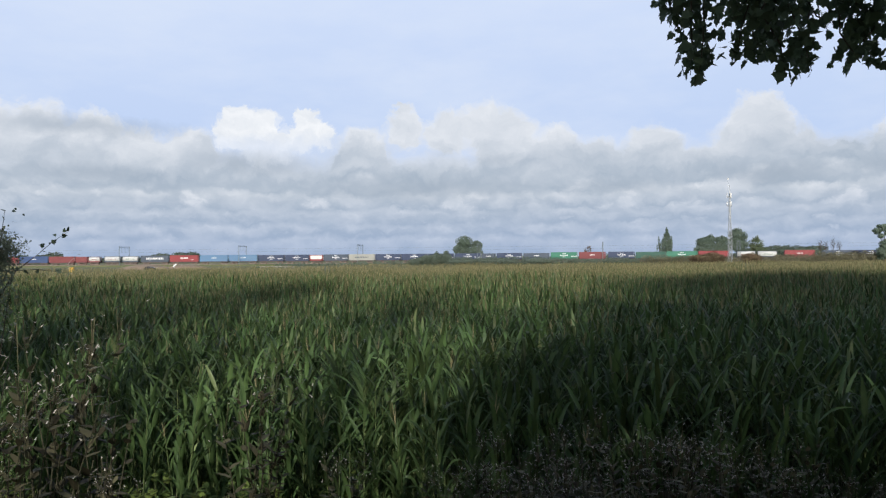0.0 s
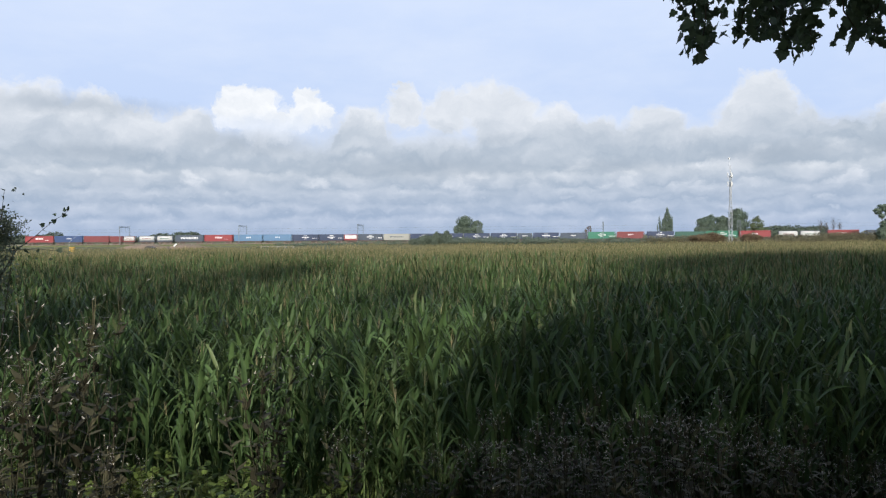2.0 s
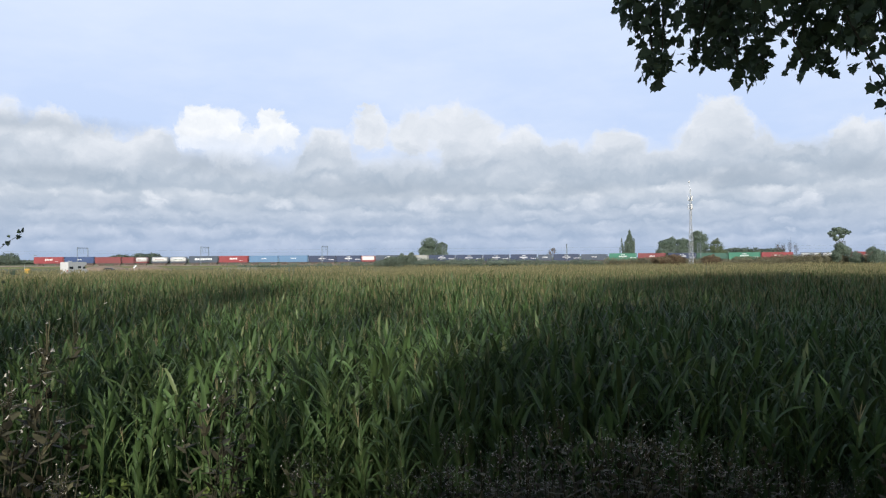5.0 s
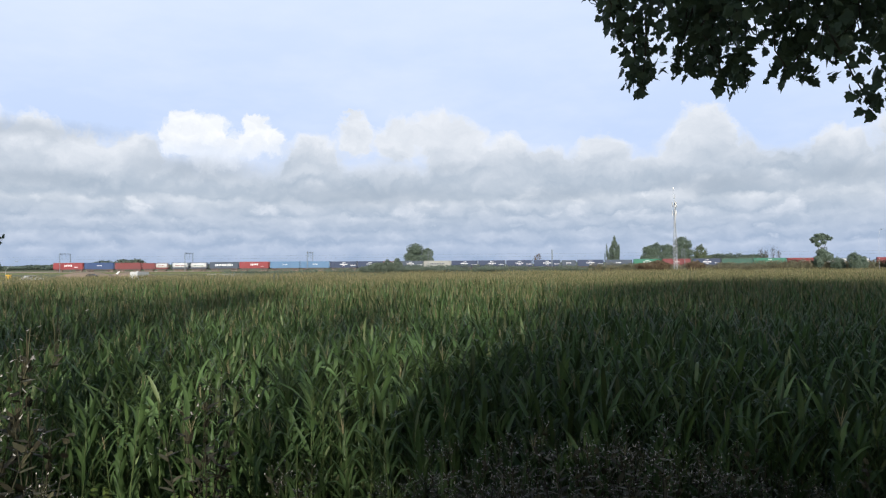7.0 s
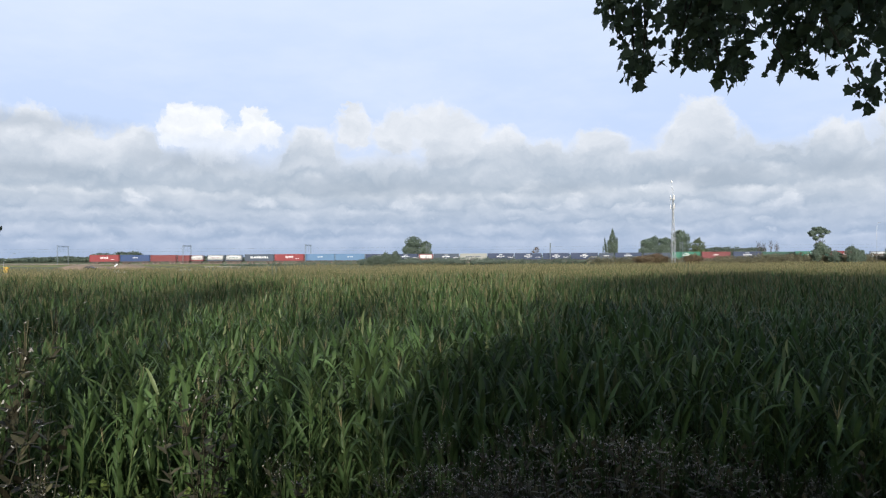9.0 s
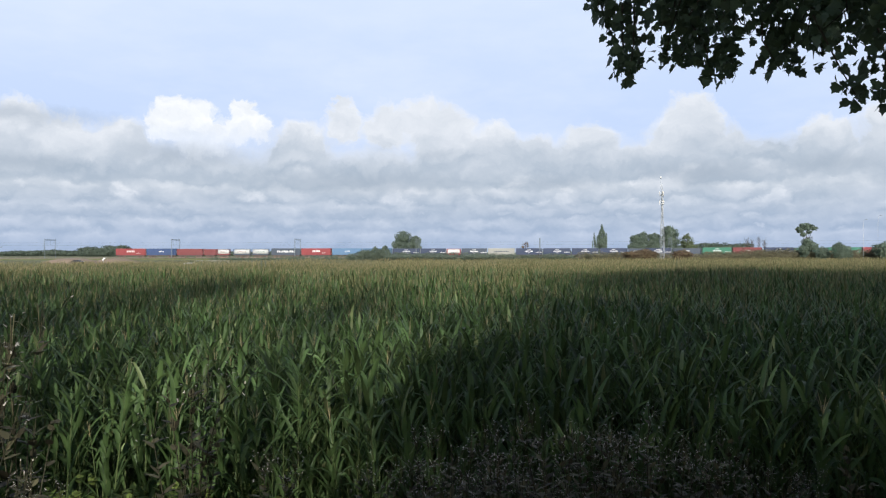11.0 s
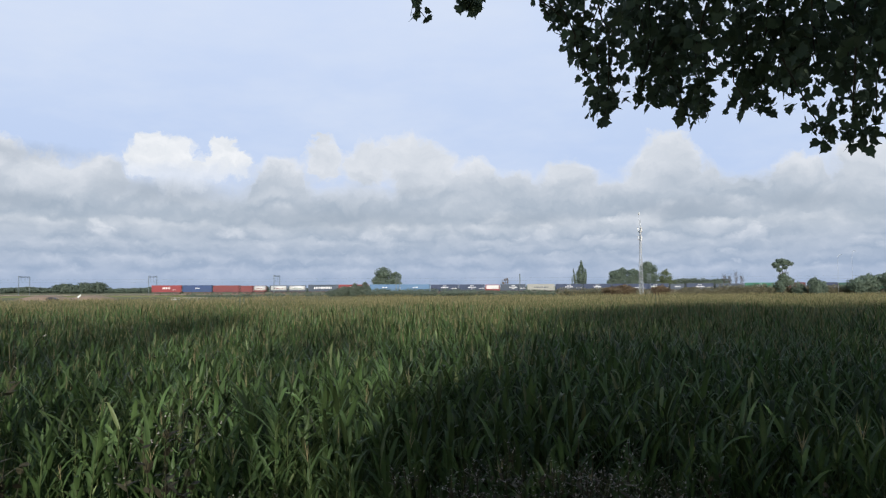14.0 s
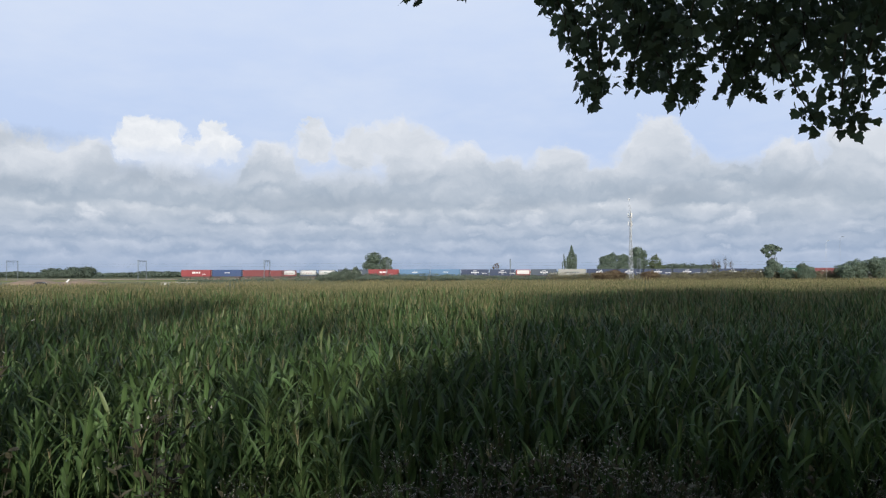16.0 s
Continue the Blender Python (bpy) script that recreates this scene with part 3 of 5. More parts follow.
def build_wagon(length):
    root = new("flat_wagon")
    for y in (-1.0, 1.0):
        part("side_sill", block(bmesh.new(), (length, 0.16, 0.42), (0, y, 0.92), 0.02), FRAME_DARK, root)
    for x in np.linspace(-length / 2 + 0.2, length / 2 - 0.2, 5):
        part("crossmember", block(bmesh.new(), (0.18, 1.83, 0.22), (float(x), 0, 0.95)), FRAME_DARK, root)
    for s in (-1, 1):
        x0 = s * (length / 2 - 1.9)
        bm = bmesh.new()
        for y in (-0.98, 0.98):
            block(bm, (2.4, 0.12, 0.26), (x0, y, 0.52), 0.03)
        block(bm, (0.5, 1.9, 0.24), (x0, 0, 0.62), 0.03)
        bogie = part("bogie", bm, FRAME_DARK, root)
        for dx in (-0.9, 0.9):
            bm = bmesh.new()
            for y in (-0.75, 0.75):
                m = Matrix.Translation((x0 + dx, y, 0.46)) @ Matrix.Rotation(math.pi / 2, 4, "X")
                bmesh.ops.create_cone(bm, cap_ends=True, segments=20, radius1=0.46, radius2=0.46, depth=0.13, matrix=m)
            rod(bm, (x0 + dx, -0.75, 0.46), (x0 + dx, 0.75, 0.46), 0.08)
            part("wheelset", bm, STEEL, bogie)
        for y in (-0.85, 0.85):
            bm = bmesh.new()
            rod(bm, (s * length / 2, y, 0.98), (s * (length / 2 + 0.5), y, 0.98), 0.09)
            rod(bm, (s * (length / 2 + 0.5), y, 0.98), (s * (length / 2 + 0.54), y, 0.98), 0.22, sides=12)
            part("buffer", bm, FRAME_DARK, root)
    return tagged(root, "dark brown steel container wagon on rails", "railway wagon", "wagons of the train")


# colour, rear end, front end along the train, height, sides, label
LOAD_A = [
    ("red", -208.7, -195.6, 2.9, "mark", "bright red steel container with bold white lettering"),
    ("blue", -195.2, -182.0, 2.9, "small", "mid blue corrugated container with small white lettering"),
    ("brick", -181.7, -169.9, 2.75, "", "faded brick red corrugated container without lettering"),
    ("brick", -169.5, -164.0, 2.6, "", "short faded brick red corrugated container"),
    ("tank", -163.7, -158.2, 2.6, "brick", "white tank in a short red frame"),
    ("tank", -156.4, -149.0, 2.7, "slate", "white tank container in a dark frame"),
    ("tank", -148.1, -140.6, 2.7, "slate", "white tank container in a dark frame"),
    ("slate", -139.3, -126.2, 2.9, "band", "dark slate container with a broad white word"),
    ("red", -125.8, -112.4, 2.9, "mark", "bright red steel container with bold white lettering"),
    ("lightblue", -111.9, -98.5, 2.9, "small", "pale blue container with a small white mark"),
    ("lightblue", -98.2, -85.0, 2.9, "small", "pale blue container with a small white mark"),
    ("navy", -84.6, -72.5, 2.75, "lines", "navy blue container with white lines of lettering"),
    ("navy", -72.1, -61.0, 2.75, "lines", "navy blue container with white lines of lettering"),
    ("red", -60.6, -54.4, 2.6, "panel", "short red container with a white upper panel"),
]
LOAD_B = [
    ("slate", -54.0, -42.9, 2.75, "lines", "dark slate container with white lines of lettering"),
    ("tan", -42.3, -30.5, 2.75, "faint", "beige steel container with faint dark lettering"),
    ("navy", -30.1, -18.6, 2.75, "lines", "navy blue container with white lines of lettering"),
    ("navy", -18.2, -6.4, 2.75, "lines", "navy blue container with white lines of lettering"),
    ("navy", -5.9, 5.5, 2.75, "lines", "navy blue container with white lines of lettering"),
    ("navy", 6.1, 17.6, 2.75, "lines", "navy blue container with white lines of lettering"),
    ("slate", 18.1, 24.2, 2.6, "small", "short dark slate container with a small white mark"),
    ("navy", 24.8, 35.9, 2.75, "lines", "navy blue container with white lines of lettering"),
    ("slate", 36.6, 47.8, 2.6, "small", "dark slate container with a small white mark"),
    ("green", 48.5, 59.9, 2.9, "lines", "bright green container with white lettering"),
    ("brick", 60.6, 71.9, 2.9, "small", "faded brick red container with a small white mark"),
    ("navy", 73.0, 84.0, 2.9, "lines", "navy blue container with white lines of lettering"),
    ("darkgreen", 84.5, 96.7, 2.75, "", "dark green corrugated container without lettering"),
    ("green", 97.1, 109.5, 2.9, "lines", "bright green container with white lettering"),
    ("red", 110.0, 122.0, 2.9, "small", "red steel container with a small white mark"),
    ("tank", 124.9, 132.3, 2.7, "slate", "white tank container in a dark frame"),
    ("tank", 133.0, 140.5, 2.7, "slate", "white tank container in a dark frame"),
    ("red", 143.3, 154.4, 2.9, "small", "red steel container with a small white mark"),
    ("slate", 157.3, 168.5, 2.75, "lines", "dark slate container with white lines of lettering"),
    ("navy", 169.0, 180.2, 2.75, "lines", "navy blue container with white lines of lettering"),
]
TRAIN = []          # (thing, place along the train, height over the rail)


def build_train():
    for i, (color, lo, hi, height, kind, label) in enumerate(LOAD_A + LOAD_B):
        length = hi - lo
        if color == "tank":
            box = build_tank(length, height, kind, label)
        else:
            box = build_container(color, length, height, kind, label, 40 + i)
        wagon = build_wagon(length - 0.7)
        TRAIN.append((box, (lo + hi) / 2, 1.14))
        TRAIN.append((wagon, (lo + hi) / 2, 0.0))


def travelled(t):
    return 7.9 * t + 0.029 * t * t


# ---- plants ----
def blade(rng, base, az, rise, length, width, droop, segs, twist=0.0):
    """An arching leaf blade as a strip of quads."""
    v = []
    p = np.array(base, float)
    el = rise
    out = np.array([math.cos(az), math.sin(az), 0.0])
    side = np.array([-math.sin(az), math.cos(az), 0.0])
    step = length / segs
    for i in range(segs + 1):
        k = i / segs
        w = width * (0.55 + 1.5 * k) * (1 - k) ** 0.8 * 1.15 if k < 1 else 0.004
        s = side * math.cos(twist * k) + np.array([0, 0, 1.0]) * math.sin(twist * k)
        v += [p - s * w / 2, p + s * w / 2]
        p = p + step * (out * math.cos(el) + np.array([0, 0, math.sin(el)]))
        el -= droop / segs * (0.4 + 1.2 * k)
    f = [(2 * i, 2 * i + 1, 2 * i + 3, 2 * i + 2) for i in range(segs)]
    return np.array(v, np.float32), np.array(f)


def maize_leaf(rng, base, az, rise, length, width, bend, at, segs, fold):
    """A broad leaf that rises, then bends over at one place; folded along its rib where seen from near."""
    v = []
    p = np.array(base, float)
    out = np.array([math.cos(az), math.sin(az), 0.0])
    side = np.array([-math.sin(az), math.cos(az), 0.0])
    curl, turn = rng.normal(0, 0.5), rng.normal(0, 0.12)
    el = rise
    for i in range(segs + 1):
        k = i / segs
        w = width * (0.50 + 0.5 * math.sin(min(k / 0.35, 1.0) * math.pi / 2)) * (1 - k ** 2.2) + 0.003
        s = side * math.cos(curl * k) + np.array([0, 0, 1.0]) * math.sin(curl * k)
        up = np.cross(s, out * math.cos(el) + np.array([0, 0, math.sin(el)]))
        v += [p - s * w / 2, p + up * w * 0.24, p + s * w / 2] if fold else [p - s * w / 2, p + s * w / 2]
        p = p + length / segs * (out * math.cos(el) + side * turn + np.array([0, 0, math.sin(el)]))
        el -= bend * math.exp(-((k - at) / 0.22) ** 2) * 2.6 / segs + 0.35 / segs
    n = 3 if fold else 2
    f = [(n * i + j, n * i + j + 1, n * (i + 1) + j + 1, n * (i + 1) + j) for i in range(segs) for j in range(n - 1)]
    return np.array(v, np.float32), np.array(f)


def maize(rng, height, leaves, segs, fat, tassel, strands, strand_segs=2, fold=False):
    """One maize plant as (verts, quads, kind of each quad): tassel 1, stalk 2, leaves 3 and on."""
    v, f, m = [], [], []

    def put(vv, ff, mi):
        f.append(np.asarray(ff) + sum(len(q) for q in v))
        v.append(np.asarray(vv, np.float32))
        m.append(np.full(len(ff), mi))

    plane = rng.uniform(0, math.pi)
    for i in range(leaves):
        k = (i + 0.6) / leaves
        az = plane + (i % 2) * math.pi + rng.normal(0, 0.5)
        rise = rng.uniform(0.85, 1.30) + 0.12 * k
        ln = height * rng.uniform(0.23, 0.36) * (1.15 - 0.35 * k)
        bend = rng.uniform(0.1, 0.9) if rng.uniform() < 0.55 else rng.uniform(1.3, 2.6)
        put(*maize_leaf(rng, (0, 0, height * (0.12 + 0.76 * k)), az, rise, ln, 0.064 * fat * rng.uniform(0.7, 1.25), bend * (1.1 - 0.35 * k),
                        rng.uniform(0.35, 0.75), segs, fold), 3 + i)
    if segs > 2:
        vv, ff = tube([(0, 0, 0), (0.01, 0, height * 0.5), (0, 0.01, height * 0.88)], [0.016, 0.013, 0.006], 4)
        put(np.array([tuple(p) for p in vv]), ff, 2)
    if tassel:
        for i in range(strands):
            put(*blade(rng, (0, 0, height * 0.88), rng.uniform(0, 6.3), 1.5 if i == 0 else rng.uniform(1.05, 1.45), height * rng.uniform(0.09, 0.15), 0.013 * fat,
                       rng.uniform(0.1, 0.6), strand_segs), 1)
    return np.concatenate(v), np.concatenate(f), np.concatenate(m)


def spread(variants, places, turns, scales, pick):
    """Copies plant variants to many places as one set of arrays."""
    vs, fs, ms, n = [], [], [], 0
    for i, (v, f, m) in enumerate(variants):
        w = np.nonzero(pick == i)[0]
        if not len(w):
            continue
        c, s = np.cos(turns[w])[:, None], np.sin(turns[w])[:, None]
        k = scales[w][:, None]
        x = (v[:, 0] * c - v[:, 1] * s) * k + places[w, 0:1]
        y = (v[:, 0] * s + v[:, 1] * c) * k + places[w, 1:2]
        z = v[:, 2] * k + places[w, 2:3]
        vs.append(np.stack([x, y, z], -1).reshape(-1, 3))
        fs.append((f[None] + (np.arange(len(w)) * len(v))[:, None, None]).reshape(-1, f.shape[1]) + n)
        ms.append(np.tile(m, len(w)))
        n += len(w) * len(v)
    return np.concatenate(vs), np.concatenate(fs), np.concatenate(ms)


def field_end(x):
    return np.interp(x, (-100, -60, 0, 60, 140), (106, 116, 134, 150, 158))


def field_front(x):
    return np.interp(x, (-12, -6, 0, 6, 14), (11.5, 10.6, 9.2, 8.2, 8.0))


def sow(rng, y0, y1, along, across, jitter):
    """Plants in sown rows inside the widest view, between two distances."""
    ys = np.arange(y0, y1, across)
    pts = []
    for y in ys:
        x = np.arange(-0.70 * y - 4, 0.88 * y + 4, along)
        pts.append(np.stack([x + rng.normal(0, jitter, len(x)), y + rng.normal(0, jitter, len(x))], -1))
    p = np.concatenate(pts)
    ok = (p[:, 1] > field_front(p[:, 0])) & (p[:, 1] < field_end(p[:, 0]))
    p = p[ok]
    return np.column_stack([p, ground_z(p[:, 0], p[:, 1])])


def tallness(p):
    """Crop height differs over the field in soft patches."""
    x, y = p[:, 0], p[:, 1]
    return 1.0 + 0.05 * np.sin(x * 0.35 + 0.6 * np.sin(y * 0.2)) + 0.05 * np.sin(y * 0.16 + x * 0.05 + 1.0) - 0.10 * np.exp(-np.clip(y - field_front(x), 0, 50) / 2.5)


def build_maize():
    rng = np.random.default_rng(7)
    # the headland plants, one by one
    for i in range(6):
        root = new("maize_plant")
        v, f, m = maize(rng, 1.95, 12, 6, 1.1, i == 0, 6, 2, True)
        for mi in np.unique(m):
            name, mat = {1: ("tassel", TASSEL), 2: ("stalk", STALK)}.get(int(mi), ("leaf", MAIZE))
            w = f[m == mi]
            used = np.unique(w)
            ob = hold(name, mesh_np(name, v[used], np.searchsorted(used, w), [mat]), root)
            if mi == 1:
                tagged(ob, kind="stuff")
        tagged(root, "green maize plant at the edge of the field", "maize plant", "maize plants along the headland")
        xs = np.arange(-7.4 + i * 0.17, 8.8, 1.0)
        for j, x in enumerate(xs):
            x = float(x + rng.normal(0, 0.06))
            y = float(field_front(x) - rng.uniform(0.05, 0.55))
            k = float(rng.uniform(0.72, 0.98))
            mm = pose(x, y, float(ground_z(x, y)) - 0.02, float(rng.normal(0, 4)), float(rng.normal(0, 4)), float(rng.uniform(0, 360)))
            if j == 0:
                root.matrix_basis = mm
                root.scale = (k, k, k)
            else:
                c = copy_thing(root, mm)
                c.scale = (k, k, k)
    # the crop behind them
    for y0, y1, along, across, leaves, segs, fat, strands, s_segs, height in (
            (8.0, 14.0, 0.155, 0.58, 13, 5, 1.0, 5, 1, 2.0), (14.0, 24.0, 0.16, 0.62, 11, 3, 1.0, 5, 1, 2.0), (24.0, 56.0, 0.22, 0.66, 8, 2, 1.05, 4, 1, 2.02), (56.0, 160.0, 0.52, 0.95, 4, 1, 1.6, 7, 1, 2.04)):
        green = [maize(rng, height, leaves, segs, fat, i < (1 if y0 < 10 else 4 if y0 < 20 else 11 if y0 < 30 else 16), strands, s_segs, y0 < 10) for i in range(16)]
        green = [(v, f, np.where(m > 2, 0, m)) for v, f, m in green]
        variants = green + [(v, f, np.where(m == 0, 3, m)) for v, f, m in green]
        p = sow(rng, y0, y1, along, across, 0.07)
        n = len(p)
        # straw-toned plants grow more common with distance
        straw_toned = rng.uniform(0, 1, n) < (p[:, 1] - 20) / 55
        v, f, m = spread(variants, p, rng.uniform(0, 6.28, n), tallness(p) * rng.uniform(0.84, 1.12, n), rng.integers(0, 16, n) + 16 * straw_toned)
        ob = hold("maize_crop", mesh_np("maize_crop", v, f, [MAIZE, TASSEL, STALK, MAIZE_STRAW], m))
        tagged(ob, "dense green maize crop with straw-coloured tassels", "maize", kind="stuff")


def leaf_cloud(rng, centre, radii, count, size, shell=0.5):
    """Small leaf quads in and on an ellipsoid, with an uneven outline."""
    d = rng.normal(size=(count, 3))
    d /= np.linalg.norm(d, axis=1)[:, None]
    lump = 1 + 0.16 * np.sin(d[:, 0] * 5 + centre[0]) * np.sin(d[:, 1] * 4.3 + 1) + 0.14 * np.sin(d[:, 2] * 6 + centre[1])
    r = (shell + (1 - shell) * rng.uniform(0, 1, count) ** 0.6) * lump
    p = np.asarray(centre) + d * r[:, None] * np.asarray(radii)
    a = rng.normal(size=(count, 3))
    a /= np.linalg.norm(a, axis=1)[:, None]
    b = np.cross(a, d + 0.01)
    b /= np.linalg.norm(b, axis=1)[:, None]
    s = size * rng.uniform(0.6, 1.3, count)[:, None]
    v = np.stack([p - a * s, p + b * s * 0.55, p + a * s, p - b * s * 0.55], 1).reshape(-1, 3)
    return v, np.arange(count * 4).reshape(-1, 4)


def far_tree(name, label, base, lobes, leaf, density=1.0, mat=None, trunk=0.3, category="tree", group="", leafsize=0.31):
    """A tree: tapered trunk, limbs to each lobe, crown of small leaves. Lobes are (dx, dy, z, rx, rz)."""
    rng = np.random.default_rng(abs(hash((round(base[0]), round(base[1])))) % 9999)
    root = new(name)
    root.location = base
    top = max(l[2] for l in lobes)
    pieces = [tube([(0, 0, -0.3), (0.1, 0, top * 0.35), (0.05, 0.1, top * 0.8)], [trunk, trunk * 0.75, trunk * 0.25])]
    for dx, dy, z, rx, rz in lobes:
        pieces.append(tube([(0.05, 0, min(z * 0.45, top * 0.4)), (dx * 0.5, dy * 0.5, z * 0.75), (dx, dy, z)], [trunk * 0.45, trunk * 0.3, trunk * 0.1], 5))
    v, f = merge(pieces)
    hold("trunk", mesh_np("trunk", v, f, [BARK]), root)
    pieces = []
    for dx, dy, z, rx, rz in lobes:
        n = int(density * 150 * rx * rz)
        pieces.append(leaf_cloud(rng, (dx, dy, z), (rx, rx * 0.9, rz), n, leafsize))
        for _ in range(5):
            d = rng.normal(size=3)
            d /= np.linalg.norm(d)
            pieces.append(leaf_cloud(rng, (dx + d[0] * rx * 0.75, dy + d[1] * rx * 0.7, z + d[2] * rz * 0.75), (rx * 0.42, rx * 0.42, rz * 0.38), n // 7, leafsize, 0.3))
    v, f = merge(pieces)
    hold("crown", mesh_np("crown", v, f, [leaf]), root)
    return tagged(root, label, category, group)


def far_bush(name, label, base, lobes, leaf, group="", leafsize=0.24):
    return far_tree(name, label, base, lobes, leaf, 1.5, trunk=0.10, category="bush", group=group, leafsize=leafsize)


def build_far_trees():
    far_tree("tree", "round dense green tree beyond the railway", (12.5, 392, 0), ((-1.5, 0, 10.2, 4.4, 4.4), (-3.2, 0, 7.0, 3.8, 4.0), (4.8, 0, 8.0, 2.9, 3.9), (0.8, 0, 5.5, 4.6, 4.0), (5.6, 0, 5.0, 2.6, 3.0)), HAZED_TREE_LEAF)
    far_tree("poplar_tree", "slender upright poplar beyond the railway", (112.6, 386, 0), ((0.1, 0, 14.2, 0.65, 3.2), (-0.9, 0, 11.5, 0.7, 3.6), (1.0, 0, 11.2, 0.75, 4.0), (0.1, 0, 6.6, 1.9, 4.4), (2.3, 0, 8.8, 0.65, 4.4), (-2.0, 0, 8.4, 0.65, 3.8)), HAZED_TREE_LEAF, 1.6, group="poplars", leafsize=0.24)
    far_tree("poplar_tree", "thin sparse poplar beside a taller one", (109.0, 386, 0), ((-0.4, 0, 10.0, 0.4, 3.4), (0.3, 0, 7.0, 0.7, 4.0), (-1.2, 0, 6.5, 0.35, 2.6)), HAZED_TREE_LEAF, 0.8, group="poplars", leafsize=0.24)
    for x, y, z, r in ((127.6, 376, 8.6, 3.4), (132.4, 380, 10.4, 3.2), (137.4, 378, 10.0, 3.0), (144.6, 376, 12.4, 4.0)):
        far_tree("tree", "tall dense green tree in a row beyond the railway", (x, y, 0), ((0, 0, z, r, r * 1.02), (1.2, 0, z - 4.5, r * 0.95, 3.8), (-1.4, 0, z - 3.5, r * 0.9, 3.6)), HAZED_TREE_LEAF, group="trees behind the mast")
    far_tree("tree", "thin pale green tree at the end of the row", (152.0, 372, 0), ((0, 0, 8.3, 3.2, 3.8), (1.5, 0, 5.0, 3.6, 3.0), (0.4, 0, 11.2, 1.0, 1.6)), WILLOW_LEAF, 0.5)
    far_tree("oak_tree", "open-crowned green tree above a dense thicket", (162.3, 282, 0), ((0.0, 0, 13.0, 2.4, 1.4), (-2.6, 0, 11.6, 1.6, 1.2), (2.9, 0, 12.3, 1.4, 0.9), (-1.2, 0, 9.9, 1.1, 0.9), (1.0, 0, 10.9, 1.0, 0.8), (0.2, 0, 6.6, 1.9, 2.2), (2.4, 0, 5.4, 1.9, 2.0), (-1.0, 0, 3.8, 1.8, 2.6)), HAZED_TREE_LEAF, 1.2, leafsize=0.34)
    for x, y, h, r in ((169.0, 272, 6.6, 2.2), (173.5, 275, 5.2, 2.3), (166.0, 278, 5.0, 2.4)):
        far_bush("bush", "rounded green bush near the open-crowned tree", (x, y, 0), ((0, 0, h * 0.58, r, h * 0.5), (r * 0.6, 0, h * 0.4, r * 0.7, h * 0.4)), HAZED_TREE_LEAF, "bushes by the tree")
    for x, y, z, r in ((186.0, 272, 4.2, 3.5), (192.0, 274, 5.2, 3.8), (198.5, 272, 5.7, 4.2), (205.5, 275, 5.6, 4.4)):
        far_tree("tree", "dark green tree at the end of the field", (x, y, 0), ((0, 0, z, r, z * 0.62), (r * 0.5, 0, z * 0.6, r * 0.8, z * 0.5)), HAZED_TREE_LEAF, group="trees at the field's end")
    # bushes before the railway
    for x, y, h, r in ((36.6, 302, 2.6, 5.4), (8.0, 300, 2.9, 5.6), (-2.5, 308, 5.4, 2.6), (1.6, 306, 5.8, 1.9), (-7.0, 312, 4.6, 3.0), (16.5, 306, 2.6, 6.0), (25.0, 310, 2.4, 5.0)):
        far_bush("bush", "low grey-green bush before the railway", (x, y, 0), ((0, 0, h * 0.5, r, h * 0.5), (-r * 0.5, 0, h * 0.4, r * 0.6, h * 0.4), (r * 0.55, 0, h * 0.42, r * 0.55, h * 0.42)), HAZED_FAR_LEAF, "bushes before the railway")
    for x, y, h, r in ((98.0, 294, 3.8, 4.0), (104.5, 297, 4.6, 4.2), (117.5, 293, 4.3, 3.8)):
        far_bush("bush", "reddish-brown leafy bush near the mast", (x, y, 0), ((0, 0, h * 0.5, r, h * 0.5), (r * 0.5, 0, h * 0.42, r * 0.6, h * 0.42)), BROWN_LEAF, "brown bushes")
    # dead trees
    rng = np.random.default_rng(5)
    for x, h in ((207.5, 10.5), (210.5, 9.6), (214.5, 11.6), (218.0, 9.8)):
        root = new("bare_tree")
        root.location = (x, 422, 0)
        pieces = [tube([(0, 0, 0), (0.2, 0, h * 0.5), (-0.3, 0, h)], [0.14, 0.09, 0.02])]
        for _ in range(26):
            z = rng.uniform(h * 0.3, h * 0.9)
            a = rng.uniform(0, 6.28)
            ln = rng.uniform(1.2, 2.6)
            pieces.append(tube([(0, 0, z), (math.cos(a) * ln * 0.4, math.sin(a) * ln * 0.4, z + ln * 0.7), (math.cos(a) * ln * 0.6, math.sin(a) * ln * 0.6, z + ln * 1.4)], [0.04, 0.03, 0.012], 4))
        v, f = merge(pieces)
        hold("trunk", mesh_np("trunk", v, f, [BARK]), root)
        v, f = leaf_cloud(rng, (0, 0, h * 0.75), (1.5, 1.5, h * 0.30), 700, 0.10)
        hold("twig", mesh_np("twig", v, f, [BARK]), root)
        tagged(root, "nearly bare thin grey tree", "tree", "bare trees")
    far_tree("bare_tree", "small reddish half-bare tree beyond the railway", (76.0, 402, 0), ((0, 0, 6.4, 2.0, 2.2), (-1.4, 0, 5.0, 1.4, 1.6)), BROWN_LEAF, 0.18, trunk=0.16)
    # hedges and woods
    rng = np.random.default_rng(11)

    def belt(name, label, x0, x1, y0, y1, height, leaf, step, size, per, uneven=1.0, wide=1.0):
        pieces = []
        for x in np.arange(x0, x1, step):
            h = height * (0.75 + uneven * (0.3 * math.sin(x * 0.05 + y0) + rng.uniform(-0.2, 0.25)))
            y = y0 + (y1 - y0) * (x - x0) / (x1 - x0) + rng.normal(0, step * 0.25)
            pieces.append(leaf_cloud(rng, (x + rng.normal(0, step * 0.3), y, h * 0.48), (wide * step * rng.uniform(0.7, 1.2), step * 0.8, h * 0.52), per, size, 0.6))
